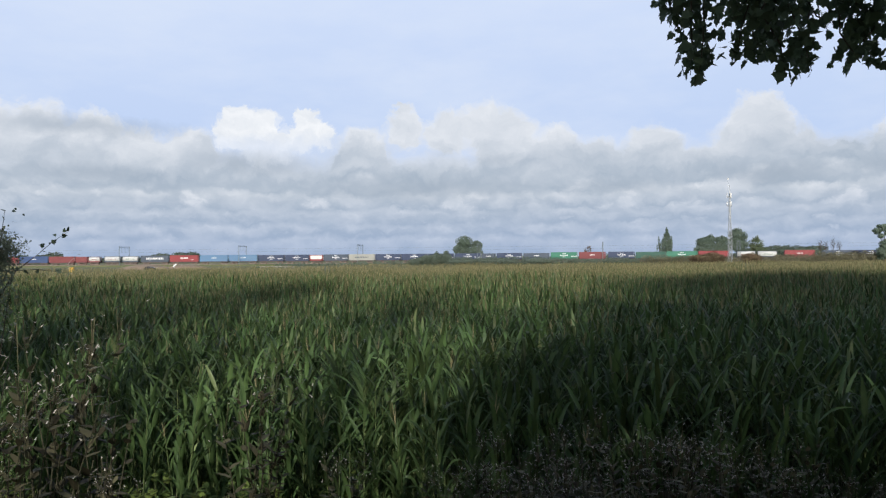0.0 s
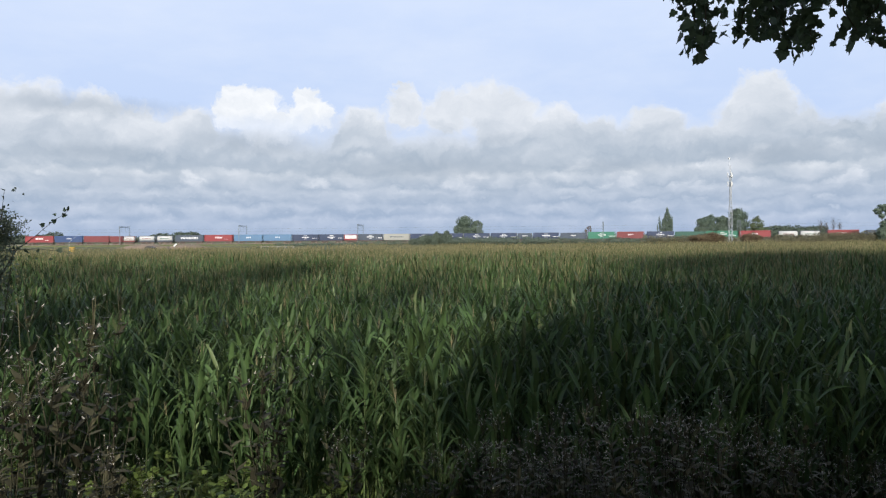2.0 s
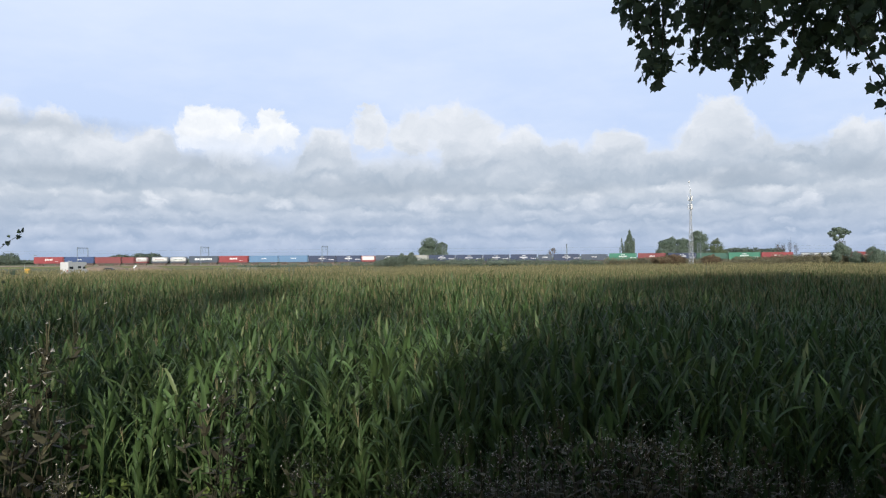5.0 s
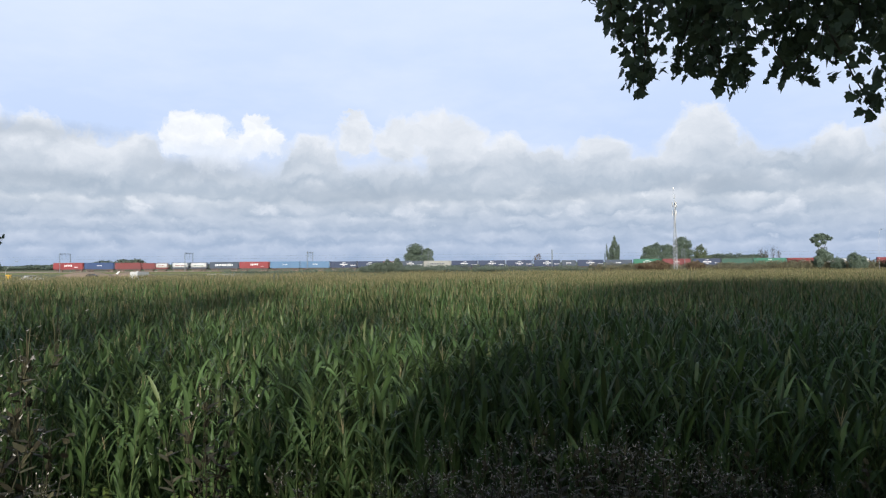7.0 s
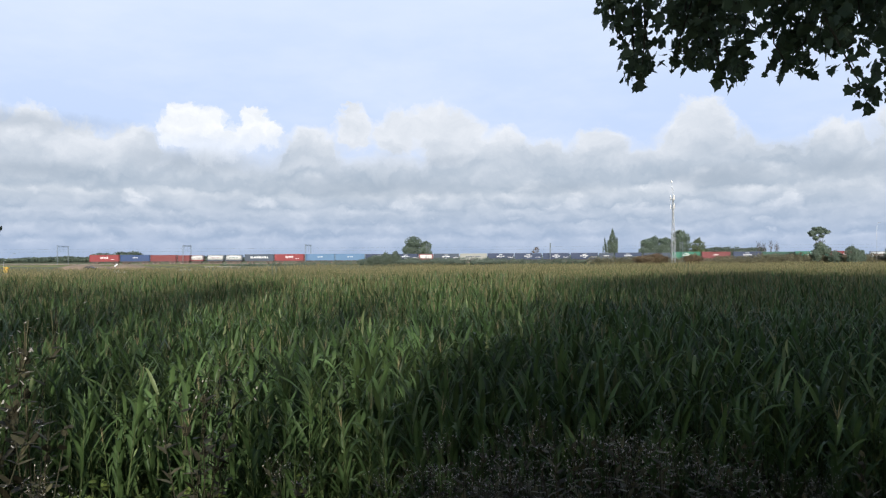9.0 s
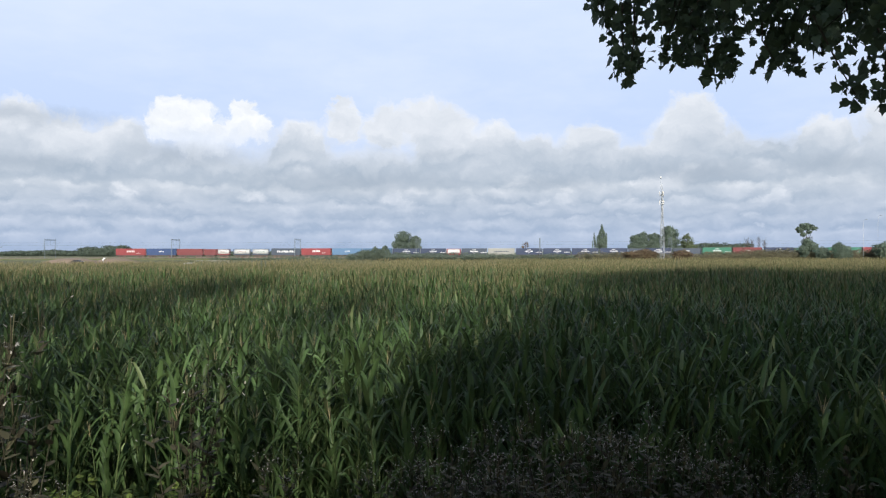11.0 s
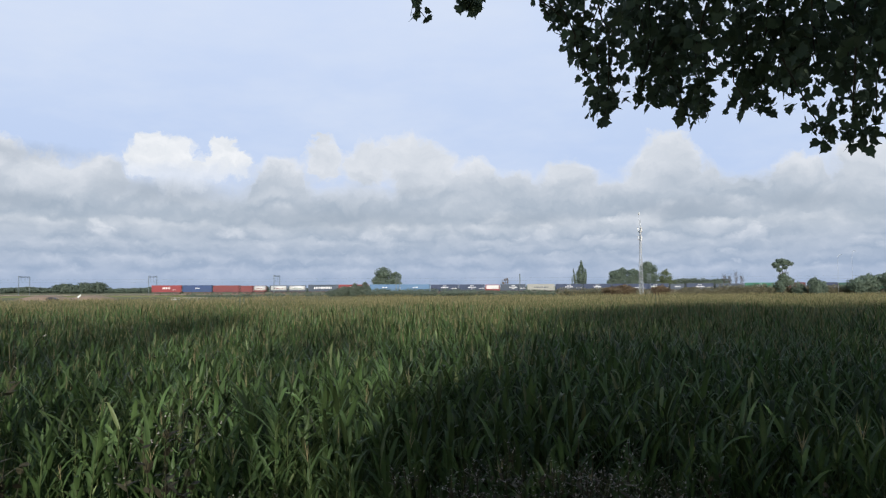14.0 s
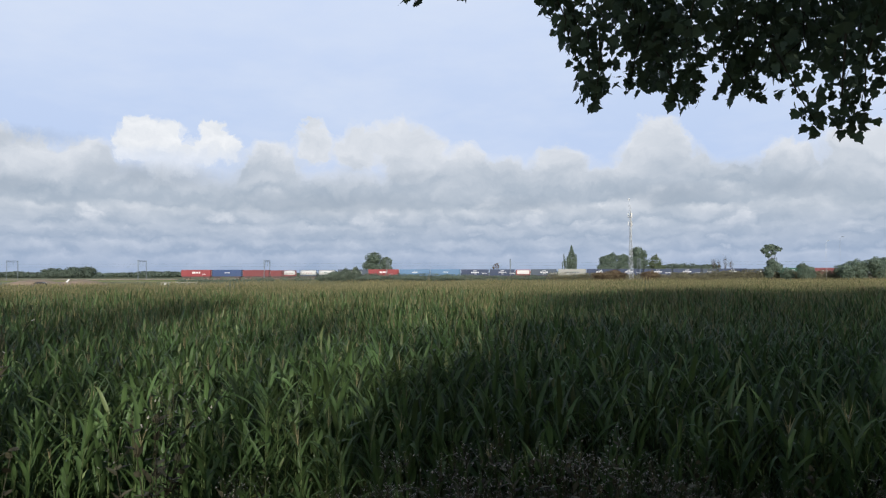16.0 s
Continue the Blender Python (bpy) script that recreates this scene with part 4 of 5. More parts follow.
        v, f = merge(pieces)
        tagged(hold(name, mesh_np(name, v, f, [leaf])), label, "hedge" if height < 5 else "wood", kind="stuff")

    belt("hedge", "low grey-green scrub along the railway", -14, 108, 334, 309, 3.7, HAZED_FAR_LEAF, 2.4, 0.22, 480, 0.45, 1.3)
    belt("hedge", "low grey-green scrub along the railway", -72, -14, 341, 334, 2.0, HAZED_FAR_LEAF, 2.6, 0.24, 200)
    belt("hedge", "olive-brown scrub before the railway", 84, 210, 311, 275, 3.8, OLIVE_LEAF, 2.4, 0.22, 520, 0.5, 1.4)
    belt("hedge", "uneven olive thicket before the railway", 128, 190, 293, 278, 4.9, OLIVE_LEAF, 1.7, 0.24, 520, 0.35, 1.6)
    belt("hedge", "uneven olive thicket before the railway", 141, 166, 289, 283, 5.2, OLIVE_LEAF, 1.8, 0.24, 460, 0.3, 1.4)
    belt("woodland", "distant dark green wood", -520, -140, 720, 700, 6.0, HAZED_WOOD_LEAF, 6.0, 0.85, 560, 0.4, 1.7)
    belt("woodland", "distant dark green wood", -352, -299, 600, 600, 9.0, HAZED_WOOD_LEAF, 4.0, 0.8, 640, 0.8, 1.6)
    belt("woodland", "distant dark green wood", -238, -206, 640, 640, 10.0, HAZED_WOOD_LEAF, 4.5, 0.8, 600, 0.5, 1.6)
    belt("woodland", "distant dark green wood", -176, -150, 660, 660, 7.0, HAZED_WOOD_LEAF, 4.5, 0.8, 560, 0.5, 1.6)
    belt("woodland", "distant dark green wood", -140, 420, 760, 700, 5.2, HAZED_WOOD_LEAF, 8.0, 0.8, 330, 0.6, 1.6)
    belt("woodland", "distant dark green wood", 240, 296, 610, 600, 12.5, HAZED_WOOD_LEAF, 3.0, 0.8, 520, 0.12, 2.6)


# ---- the overhanging tree ----
def poplar_leaf_shape():
    """A broad lobed leaf, slightly folded along its rib, hanging along -z."""
    half = ((0.0, 0.0), (0.34, 0.08), (0.56, -0.20), (0.39, -0.38), (0.43, -0.62), (0.16, -0.80), (0.0, -1.12))
    k = len(half) - 2
    v = [(0, 0, min(z, 0.0)) for _, z in half] + [(x, -0.16 * x, z) for x, z in half[1:-1]] + [(-x, -0.16 * x, z) for x, z in half[1:-1]]
    f = []
    for o in (k + 2, 2 * k + 2):
        chain = [0] + [o + i for i in range(k)] + [k + 1]
        for i in range(k + 1):
            f.append((i, chain[i], chain[i + 1], i + 1) if o == k + 2 else (i, i + 1, chain[i + 1], chain[i]))
    return np.array(v, np.float32), f


LEAF_V, LEAF_F = poplar_leaf_shape()


def leaves_at(rng, points, size, spread_angle=0.55):
    """Hanging leaves at points, as triangles."""
    tris = []
    for q in LEAF_F:
        a, b, c, d = q
        if len({a, b, c}) == 3:
            tris.append((a, b, c))
        if len({a, c, d}) == 3:
            tris.append((a, c, d))
    tris = np.array(tris)
    n = len(points)
    ang = rng.uniform(0, 6.28, n)
    tilt = rng.normal(0, spread_angle, n)
    roll = rng.normal(0, spread_angle, n)
    s = size * rng.uniform(0.6, 1.3, n)
    v = LEAF_V[None] * s[:, None, None]
    ct, st = np.cos(tilt)[:, None], np.sin(tilt)[:, None]
    y, z = v[..., 1] * ct - v[..., 2] * st, v[..., 1] * st + v[..., 2] * ct
    cr, sr = np.cos(roll)[:, None], np.sin(roll)[:, None]
    x, z = v[..., 0] * cr + z * sr, -v[..., 0] * sr + z * cr
    ca, sa = np.cos(ang)[:, None], np.sin(ang)[:, None]
    v = np.stack([x * ca - y * sa, x * sa + y * ca, z], -1) + np.asarray(points)[:, None, :]
    f = tris[None] + (np.arange(n) * len(LEAF_V))[:, None, None]
    return v.reshape(-1, 3), f.reshape(-1, 3)


def along(az, el, d):
    a, e = math.radians(az), math.radians(el)
    return Vector((d * math.sin(a) * math.cos(e), d * math.cos(a) * math.cos(e), EYE + d * math.sin(e)))


# azimuth, elevation of the hanging tips, and their distance
TIPS = ((4.2, 19.6, 4.2), (5.6, 19.2, 4.2), (8.1, 20.4, 4.4), (8.9, 19.8, 4.4), (15.3, 20.2, 4.4), (16.6, 16.6, 4.6), (17.0, 15.4, 4.5), (18.0, 12.2, 4.6),
        (18.6, 12.2, 4.4), (19.2, 13.0, 4.7), (21.1, 13.2, 4.4), (21.9, 13.0, 4.7), (24.2, 11.7, 4.5), (25.0, 12.2, 4.8), (25.8, 11.7, 4.4), (27.8, 12.2, 4.6))
TIPS += ((28.7, 11.9, 4.4), (29.4, 12.0, 4.7), (31.2, 12.6, 4.5), (33.5, 9.2, 4.1), (34.6, 9.6, 4.2), (35.6, 9.0, 4.1), (36.2, 10.8, 4.3), (38.0, 10.5, 4.4))
# leaves fanned out at the near end of the branch
FAN = ((16.0, 17.6, 4.5), (16.4, 17.0, 4.4), (15.8, 19.0, 4.4), (16.9, 18.4, 4.6), (17.4, 15.2, 4.5), (18.2, 14.2, 4.5))


def build_overhang():
    rng = np.random.default_rng(23)
    root = new("poplar_tree")
    root.location = (0, 0, 0)
    trunk_foot = Vector((7.5, -3.0, 1.7))
    fork = Vector((7.0, -2.2, 7.5))
    pieces = [tube([trunk_foot, trunk_foot.lerp(fork, 0.5) + Vector((0.15, 0, 0)), fork, (6.4, -2.0, 13.0), (6.0, -2.5, 18.0)], [0.42, 0.34, 0.28, 0.16, 0.05], 10)]
    limbs = []
    for az, el, d in ((6.5, 27, 4.6), (15, 26, 4.6), (19, 24, 4.8), (23, 23, 4.7), (27, 22.5, 4.6), (31, 22, 4.6), (35.5, 21, 4.3)):
        end = along(az, el, d)
        mid = fork.lerp(end, 0.55) + Vector((0, 0, 0.9))
        limbs.append((mid, end))
        pieces.append(tube([fork, fork.lerp(mid, 0.5) + Vector((0, 0, 0.25)), mid, mid.lerp(end, 0.6) + Vector((0, 0, 0.1)), end], [0.10, 0.07, 0.045, 0.022, 0.008], 6))
    pts = []

    def twig(tip, length, count, wide=0.06):
        top = tip + Vector((rng.normal(0, 0.10), rng.normal(0, 0.10), length))
        bend = tip.lerp(top, 0.5) + Vector((rng.normal(0, 0.03), rng.normal(0, 0.03), 0))
        pieces.append(tube([top, bend, tip + Vector((0, 0, 0.09))], [0.006, 0.004, 0.002], 4))
        for i in range(count):
            k = rng.uniform(0, 1) ** 1.25
            p = tip.lerp(top, k)
            pts.append((p.x + rng.normal(0, wide * (0.5 + k)), p.y + rng.normal(0, wide * (0.5 + k)), p.z + 0.09 + rng.normal(0, 0.02)))

    for i, (az, el, d) in enumerate(TIPS):
        sparse = i < 2
        twig(along(az, el - 0.7, d), 0.45 if sparse else 0.50, 12 if sparse else 58, 0.03 if sparse else 0.05)
    for az, el, d in FAN:
        twig(along(az, el - 0.7, d), 0.30, 18, 0.05)
    # the mass above the tips
    low_az = [t[0] for t in TIPS]
    low_el = [t[1] for t in TIPS]
    for _ in range(400):
        az = rng.uniform(18.6, 46)
        lowest = max(float(np.interp(az, low_az[5:], low_el[5:])), 11.8)
        el = rng.uniform(lowest + 0.4, 33)
        open_air = max(math.exp(-((az - 27.2) / 0.7) ** 2), math.exp(-((az - 32.6) / 1.0) ** 2), math.exp(-((az - 18.8) / 1.2) ** 2))
        if rng.uniform() < 0.75 * open_air:
            continue
        twig(along(az, el, rng.uniform(4.1, 6.2)), 0.34, 35, 0.08)
    v, f = merge(pieces)
    hold("trunk", mesh_np("trunk", v, f, [BARK]), root)
    v, f = leaves_at(rng, pts, 0.050, 0.8)
    hold("foliage", mesh_np("foliage", v, f, [POPLAR]), root, "dark hanging poplar leaves")
    # the crown over and behind the camera: unseen clumps placed to shade bank and crop
    pieces, boughs = [], []
    for c, r, n in (((2.2, -1.9, 4.9), (2.6, 1.5, 0.9), 1300), ((-0.15, -1.9, 4.6), (1.2, 1.3, 0.85), 700), ((1.5, -1.5, 7.4), (1.8, 1.5, 0.9), 350), ((7.6, -1.9, 5.0), (3.4, 1.5, 1.0), 1500), ((2.6, -1.7, 6.9), (2.9, 2.5, 1.4), 750), ((0.2, -2.2, 6.6), (1.7, 2.0, 2.0), 240), ((9.0, 1.0, 6.6), (3.6, 2.2, 1.0), 1300), ((9.2, -0.6, 6.8), (3.3, 2.9, 1.6), 1900), ((5.2, -1.0, 9.5), (4.6, 4.6, 2.8), 1500), ((7.0, -3.0, 13.5), (4.6, 4.6, 4.2), 1500), ((9.5, 0.5, 8.4), (4.4, 4.4, 3.0), 3600), ((8.2, -3.4, 18.5), (3.8, 3.8, 4.0), 800)):
        low = c[2] < 5.5
        pieces.append(leaf_cloud(rng, c, r, 4 * n if low else n, 0.11 if low else 0.22, 0.1))
        end = Vector(c)
        mid = fork.lerp(end, 0.55) + Vector((0, 0, 0.5))
        boughs.append(tube([fork, mid, end, end + (end - mid) * 0.35], [0.09, 0.05, 0.03, 0.01], 6))
    v, f = merge(boughs)
    hold("branch", mesh_np("branch", v, f, [BARK]), root)
    v, f = merge(pieces)
    hold("crown", mesh_np("crown", v, f, [POPLAR]), root)
    tagged(root, "large poplar with dark leaves hanging from drooping twigs", "tree")


def build_row_trees():
    """Unseen rest of the tree row along the bank, shaped to shade the field."""
    rng = np.random.default_rng(31)
    # x, y, height, crown radius, leaves of the upper and of the lower crown
    # the sparse tree at x 0.6 is added to soften the shadow's edge
    spots = [(4.4, -8.6, 17.0, 4.4, 520, 600), (11.1, -7.5, 27.0, 4.5, 1600, 1300), (0.6, -10.5, 15.0, 3.6, 100, 80), (17.6, -6.5, 32.0, 4.2, 2100, 1700)]
    spots += [(24.1 + 6.5 * i, -7.5 + (i % 2), (35.0, 39.0, 33.5, 38.0, 35.5, 39.0)[i], 4.3, 2200, 1700) for i in range(6)]
    spots += [(14.4 + 6.5 * i, -15.0 - (i % 2), (33.0, 39.0, 36.0, 41.0, 35.0, 38.0)[i], 4.0, 1400, 700) for i in range(6)]
    # extra trees added only to dapple the gap and darken the left bank
    spots += [(-2.6, -17.0, 25.0, 4.0, 560, 0), (-5.2, -4.0, 9.5, 1.6, 40, 420)]
    spots += [(-9.4 - 6.3 * i, -5.0 - (i % 2), 20.5 + 3.5 * ((i + 1) % 2), 3.6 if i == 0 else 4.1, 1150, 1500) for i in range(6)]
    for x, y, h, r, upper, lower in spots:
        root = new("poplar_tree")
        root.location = (x, y, 1.8)
        v, f = merge([tube([(0, 0, -0.2), (0.2, 0, h * 0.4), (0, 0.2, h * 0.9)], [0.4, 0.28, 0.06], 9)])
        hold("trunk", mesh_np("trunk", v, f, [BARK]), root)
        pieces = [leaf_cloud(rng, (0, 0, h * 0.76), (r, r, h * 0.25), upper, 0.32, 0.1)]
        if h > 26:
            pieces.append(leaf_cloud(rng, (0.2, 0, h * 0.56), (r, r, h * 0.2), upper // 3, 0.32, 0.1))
        if lower:
            pieces.append(leaf_cloud(rng, (0.0, 0.3, h * 0.36), (r, r, h * 0.30), lower, 0.32, 0.1))
        v, f = merge(pieces)
        hold("crown", mesh_np("crown", v, f, [POPLAR]), root)
        tagged(root, "unseen leafy poplar along the bank, placed to shade the field", "tree", "row of poplars")


# ---- weeds on the bank ----
def weed_plant(rng, height, stems, flowers, label, broad=1.0, leaf=None):
    """A weed: each stem a part; its small leaves and seed heads joined."""
    root = new("weed")
    leaves, heads = [], []
    for s in range(stems):
        a = rng.uniform(0, 6.28)
        lean = rng.uniform(0.05, 0.32)
        h = height * rng.uniform(0.65, 1.0)
        tip = Vector((math.cos(a) * lean * h, math.sin(a) * lean * h, h))
        pieces = [tube([(0, 0, 0), tip * 0.5 + Vector((0, 0, h * 0.04)), tip], [0.0045, 0.0035, 0.0015], 4)]
        for i in range(15):
            k = rng.uniform(0.12, 0.98)
            leaves.append(blade(rng, tuple(tip * k), rng.uniform(0, 6.28), rng.uniform(0.1, 0.9), rng.uniform(0.05, 0.12) * (1.2 - 0.5 * k) * (0.5 + 0.5 * broad), rng.uniform(0.026, 0.056) * broad, rng.uniform(0.3, 1.4), 2))
        if flowers:
            for i in range(13):
                q = tip + Vector((rng.normal(0, 0.06), rng.normal(0, 0.06), rng.normal(0.0, 0.06)))
                leaves.append(blade(rng, tuple(tip * 0.93), math.atan2(q.y - tip.y * 0.93, q.x - tip.x * 0.93), math.atan2(q.z - tip.z * 0.93, math.hypot(q.x - tip.x * 0.93, q.y - tip.y * 0.93)), (q - tip * 0.93).length, 0.0016, 0.0, 1))
                heads.append(blade(rng, tuple(q), rng.uniform(0, 6.28), rng.uniform(-0.4, 0.9), rng.uniform(0.012, 0.026), 0.015, 0.5, 1))
        v, f = merge(pieces)
        hold("stem", mesh_np("stem", v, f, [WEED_STEM]), root)
    v, f = merge(leaves)
    tagged(hold("foliage", mesh_np("foliage", v, f, [leaf or WEED]), root), kind="stuff")
    if flowers:
        v, f = merge(heads)
        tagged(hold("seed_head", mesh_np("seed_head", v, f, [SEED]), root), kind="stuff")
    return tagged(root, label, "weed", "weeds on the bank")


def place_weed(src, x, y, k, turn):
    c = copy_thing(src, pose(x, y, float(ground_z(x, y)) - 0.02, 0, 0, turn))
    c.scale = (k, k, k)


def build_weeds():
    rng = np.random.default_rng(3)
    kinds = []
    for i in range(5):
        leafy_one = i == 4
        root = weed_plant(rng, 1.15, 5 + i % 3, not leafy_one, "tall leafy green weed without flowers" if leafy_one else "tall grey-green weed with pale seed heads")
        root.location = (-4.2 + i * 1.7, 5.6, float(ground_z(-4.2 + i * 1.7, 5.6)) - 0.02)
        kinds.append(root)
    # the ones that stand out
    for az, el, d, k in ((-14.4, -8.4, 8.0, 0), (-13.2, -9.6, 7.8, 4), (17.1, -10.9, 6.2, 1), (16.0, -12.2, 6.0, 2), (18.6, -12.0, 6.3, 3), (28.6, -13.8, 5.6, 0), (-0.9, -14.8, 6.0, 2),
                         (9.1, -12.6, 6.2, 1), (-29.8, -8.3, 6.2, 3), (-26.1, -4.6, 6.8, 0), (-27.6, -5.2, 6.6, 1), (-28.8, -6.0, 6.4, 2), (-24.0, -7.0, 6.8, 4), (33.0, -12.4, 5.8, 4),
                         (13.0, -12.6, 6.0, 0), (14.6, -11.6, 6.2, 3), (19.8, -11.4, 6.4, 1), (21.5, -12.8, 6.0, 2), (24.5, -13.2, 5.8, 3), (27.0, -13.0, 5.8, 1), (6.0, -13.6, 6.0, 0), (3.2, -14.0, 6.0, 3)):
        x, y = d * math.sin(radians(az)), d * math.cos(radians(az))
        top = EYE + d * math.tan(radians(el))
        place_weed(kinds[k], x, y, (top - float(ground_z(x, y))) / 1.12, float(rng.uniform(0, 360)))
    broad = weed_plant(rng, 0.9, 5, False, "broad-leaved yellow-green weed at the field edge", 2.0, BROAD_LEAF)
    broad.location = (-2.6, 8.4, float(ground_z(-2.6, 8.4)) - 0.02)
    for _ in range(34):
        y = float(rng.uniform(7.2, 9.8))
        x = float(rng.uniform(-0.56 * y, -0.12 * y))
        place_weed(broad, x, y, float(rng.uniform(0.6, 1.15)), float(rng.uniform(0, 360)))
    for _ in range(46):
        y = float(rng.uniform(5.4, 7.6))
        x = float(rng.uniform(-0.55 * y, -0.22 * y))
        place_weed(broad, x, y, float(rng.uniform(0.5, 0.9)), float(rng.uniform(0, 360)))
    spots = []
    for _ in range(84):
        y = rng.uniform(4.6, 8.6)
        x = rng.uniform(-0.62 * y - 0.5, 0.78 * y + 0.5)
        if -0.58 * y < x < -0.12 * y and rng.uniform() < (0.95 if y < 6.6 else 0.7):
            continue
        spots.append((x, y))
    for i, (x, y) in enumerate(spots):
        place_weed(kinds[int(rng.integers(0, 5))], float(x), float(y), float(rng.uniform(0.5, 1.0)), float(rng.uniform(0, 360)))
    # grass between them
    n = 13000
    y = rng.uniform(3.2, 11.5, n)
    x = rng.uniform(-1, 1, n) * (0.8 * y + 1)
    # the sunny corner grows thicker
    y = np.concatenate([y, rng.uniform(4.4, 7.2, 7000)])
    x = np.concatenate([x, rng.uniform(-4.2, -0.9, 7000)])
    n += 7000
    blades = [blade(rng, (0, 0, 0), 0, rng.uniform(0.9, 1.5), rng.uniform(0.25, 0.55), 0.012, rng.uniform(0.4, 1.8), 3) for _ in range(12)]
    v, f, m = spread([(b[0], b[1], np.zeros(len(b[1]), int)) for b in blades], np.column_stack([x, y, ground_z(x, y) - 0.01]), rng.uniform(0, 6.28, n), rng.uniform(0.6, 1.2, n), rng.integers(0, 12, n))
    tagged(hold("grass", mesh_np("grass", v, f, [GRASS])), "rough yellow-green grass on the bank", "grass", kind="stuff")


def build_left_shrub():
    """The grey-leaved shrub at the edge of the bank, with one long twig."""
    rng = np.random.default_rng(9)
    x0, y0 = -4.90, 8.3
    root = new("shrub")
    root.location = (x0, y0, float(ground_z(x0, y0)))
    pieces, pts = [], []
    for i in range(14):
        a, ln = rng.uniform(0, 6.28), rng.uniform(2.8, 3.6)
        spread_r = rng.uniform(0.05, 0.32)
        tip = Vector((math.cos(a) * spread_r, math.sin(a) * spread_r, ln))
        pieces.append(tube([(-0.1, 0, 0), tip * 0.5 + Vector((-0.1, 0, 0.15)), tip], [0.012, 0.007, 0.002], 5))
        for j in range(5):
            p = tip * rng.uniform(0.8, 1.0)
            pts.append((p.x + rng.normal(0, 0.06), p.y + rng.normal(0, 0.06), p.z + rng.normal(0, 0.05)))
    # the upright sprig above the feathery mass
    pieces.append(tube([(0.02, 0, 3.2), (0.12, 0, 3.6), (0.16, 0, 3.90)], [0.006, 0.004, 0.002], 5))
    for j in range(11):
        k = rng.uniform(0, 1)
        pts.append((0.12 + 0.05 * k + rng.normal(0, 0.07), rng.normal(0, 0.05), 3.66 + 0.28 * k))
    v, f = merge(pieces)
    tagged(hold("stem", mesh_np("stem", v, f, [BARK]), root), kind="stuff")
    v, f = leaves_at(rng, pts, 0.042, 0.9)
    tagged(hold("foliage", mesh_np("foliage", v, f, [SHRUB_LEAF]), root, "small grey-green leaves"), kind="stuff")
    v, f = merge([leaf_cloud(rng, (0.02, 0, 3.42), (0.30, 0.28, 0.30), 2300, 0.019, 0.0), leaf_cloud(rng, (0.14, 0.05, 3.48), (0.26, 0.2, 0.26), 800, 0.017, 0.0), leaf_cloud(rng, (-0.05, 0, 3.0), (0.28, 0.3, 0.4), 1100, 0.022, 0.0)])
    tagged(hold("feathery_foliage", mesh_np("feathery_foliage", v, f, [SHRUB_LEAF]), root), kind="stuff")
    pieces, pts = [], []
    start, end = Vector((0.135, 0.7, 3.42)), Vector((0.50, 0.7, 3.69))
    pieces.append(tube([(0, 0.1, 2.9), (0.06, 0.4, 3.25), start, start.lerp(end, 0.5) + Vector((0, 0, 0.02)), end], [0.010, 0.007, 0.004, 0.003, 0.002], 5))
    for k in np.linspace(0.1, 1.0, 12):
        p = start.lerp(end, k)
        pts.append((p.x + rng.normal(0, 0.025), p.y, p.z + rng.uniform(-0.02, 0.08)))
    # a drooping twig below it
    start, end = Vector((0.02, 0.3, 3.24)), Vector((0.62, 0.4, 3.22))
    pieces.append(tube([(-0.05, 0.1, 2.9), start, start.lerp(end, 0.5) + Vector((0, 0, 0.03)), end], [0.008, 0.005, 0.004, 0.002], 5))
    for k in np.linspace(0.05, 1.0, 12):
        p = start.lerp(end, k)
        pts.append((p.x + rng.normal(0, 0.03), p.y, p.z + rng.uniform(-0.10, 0.05)))
    v, f = merge(pieces)
    hold("twig", mesh_np("twig", v, f, [BARK]), root)
    v, f = leaves_at(rng, pts, 0.050, 0.9)
    hold("twig_leaves", mesh_np("twig_leaves", v, f, [POPLAR]), root)
    tagged(root, "grey-leaved shrub with one long leaning twig", "shrub")


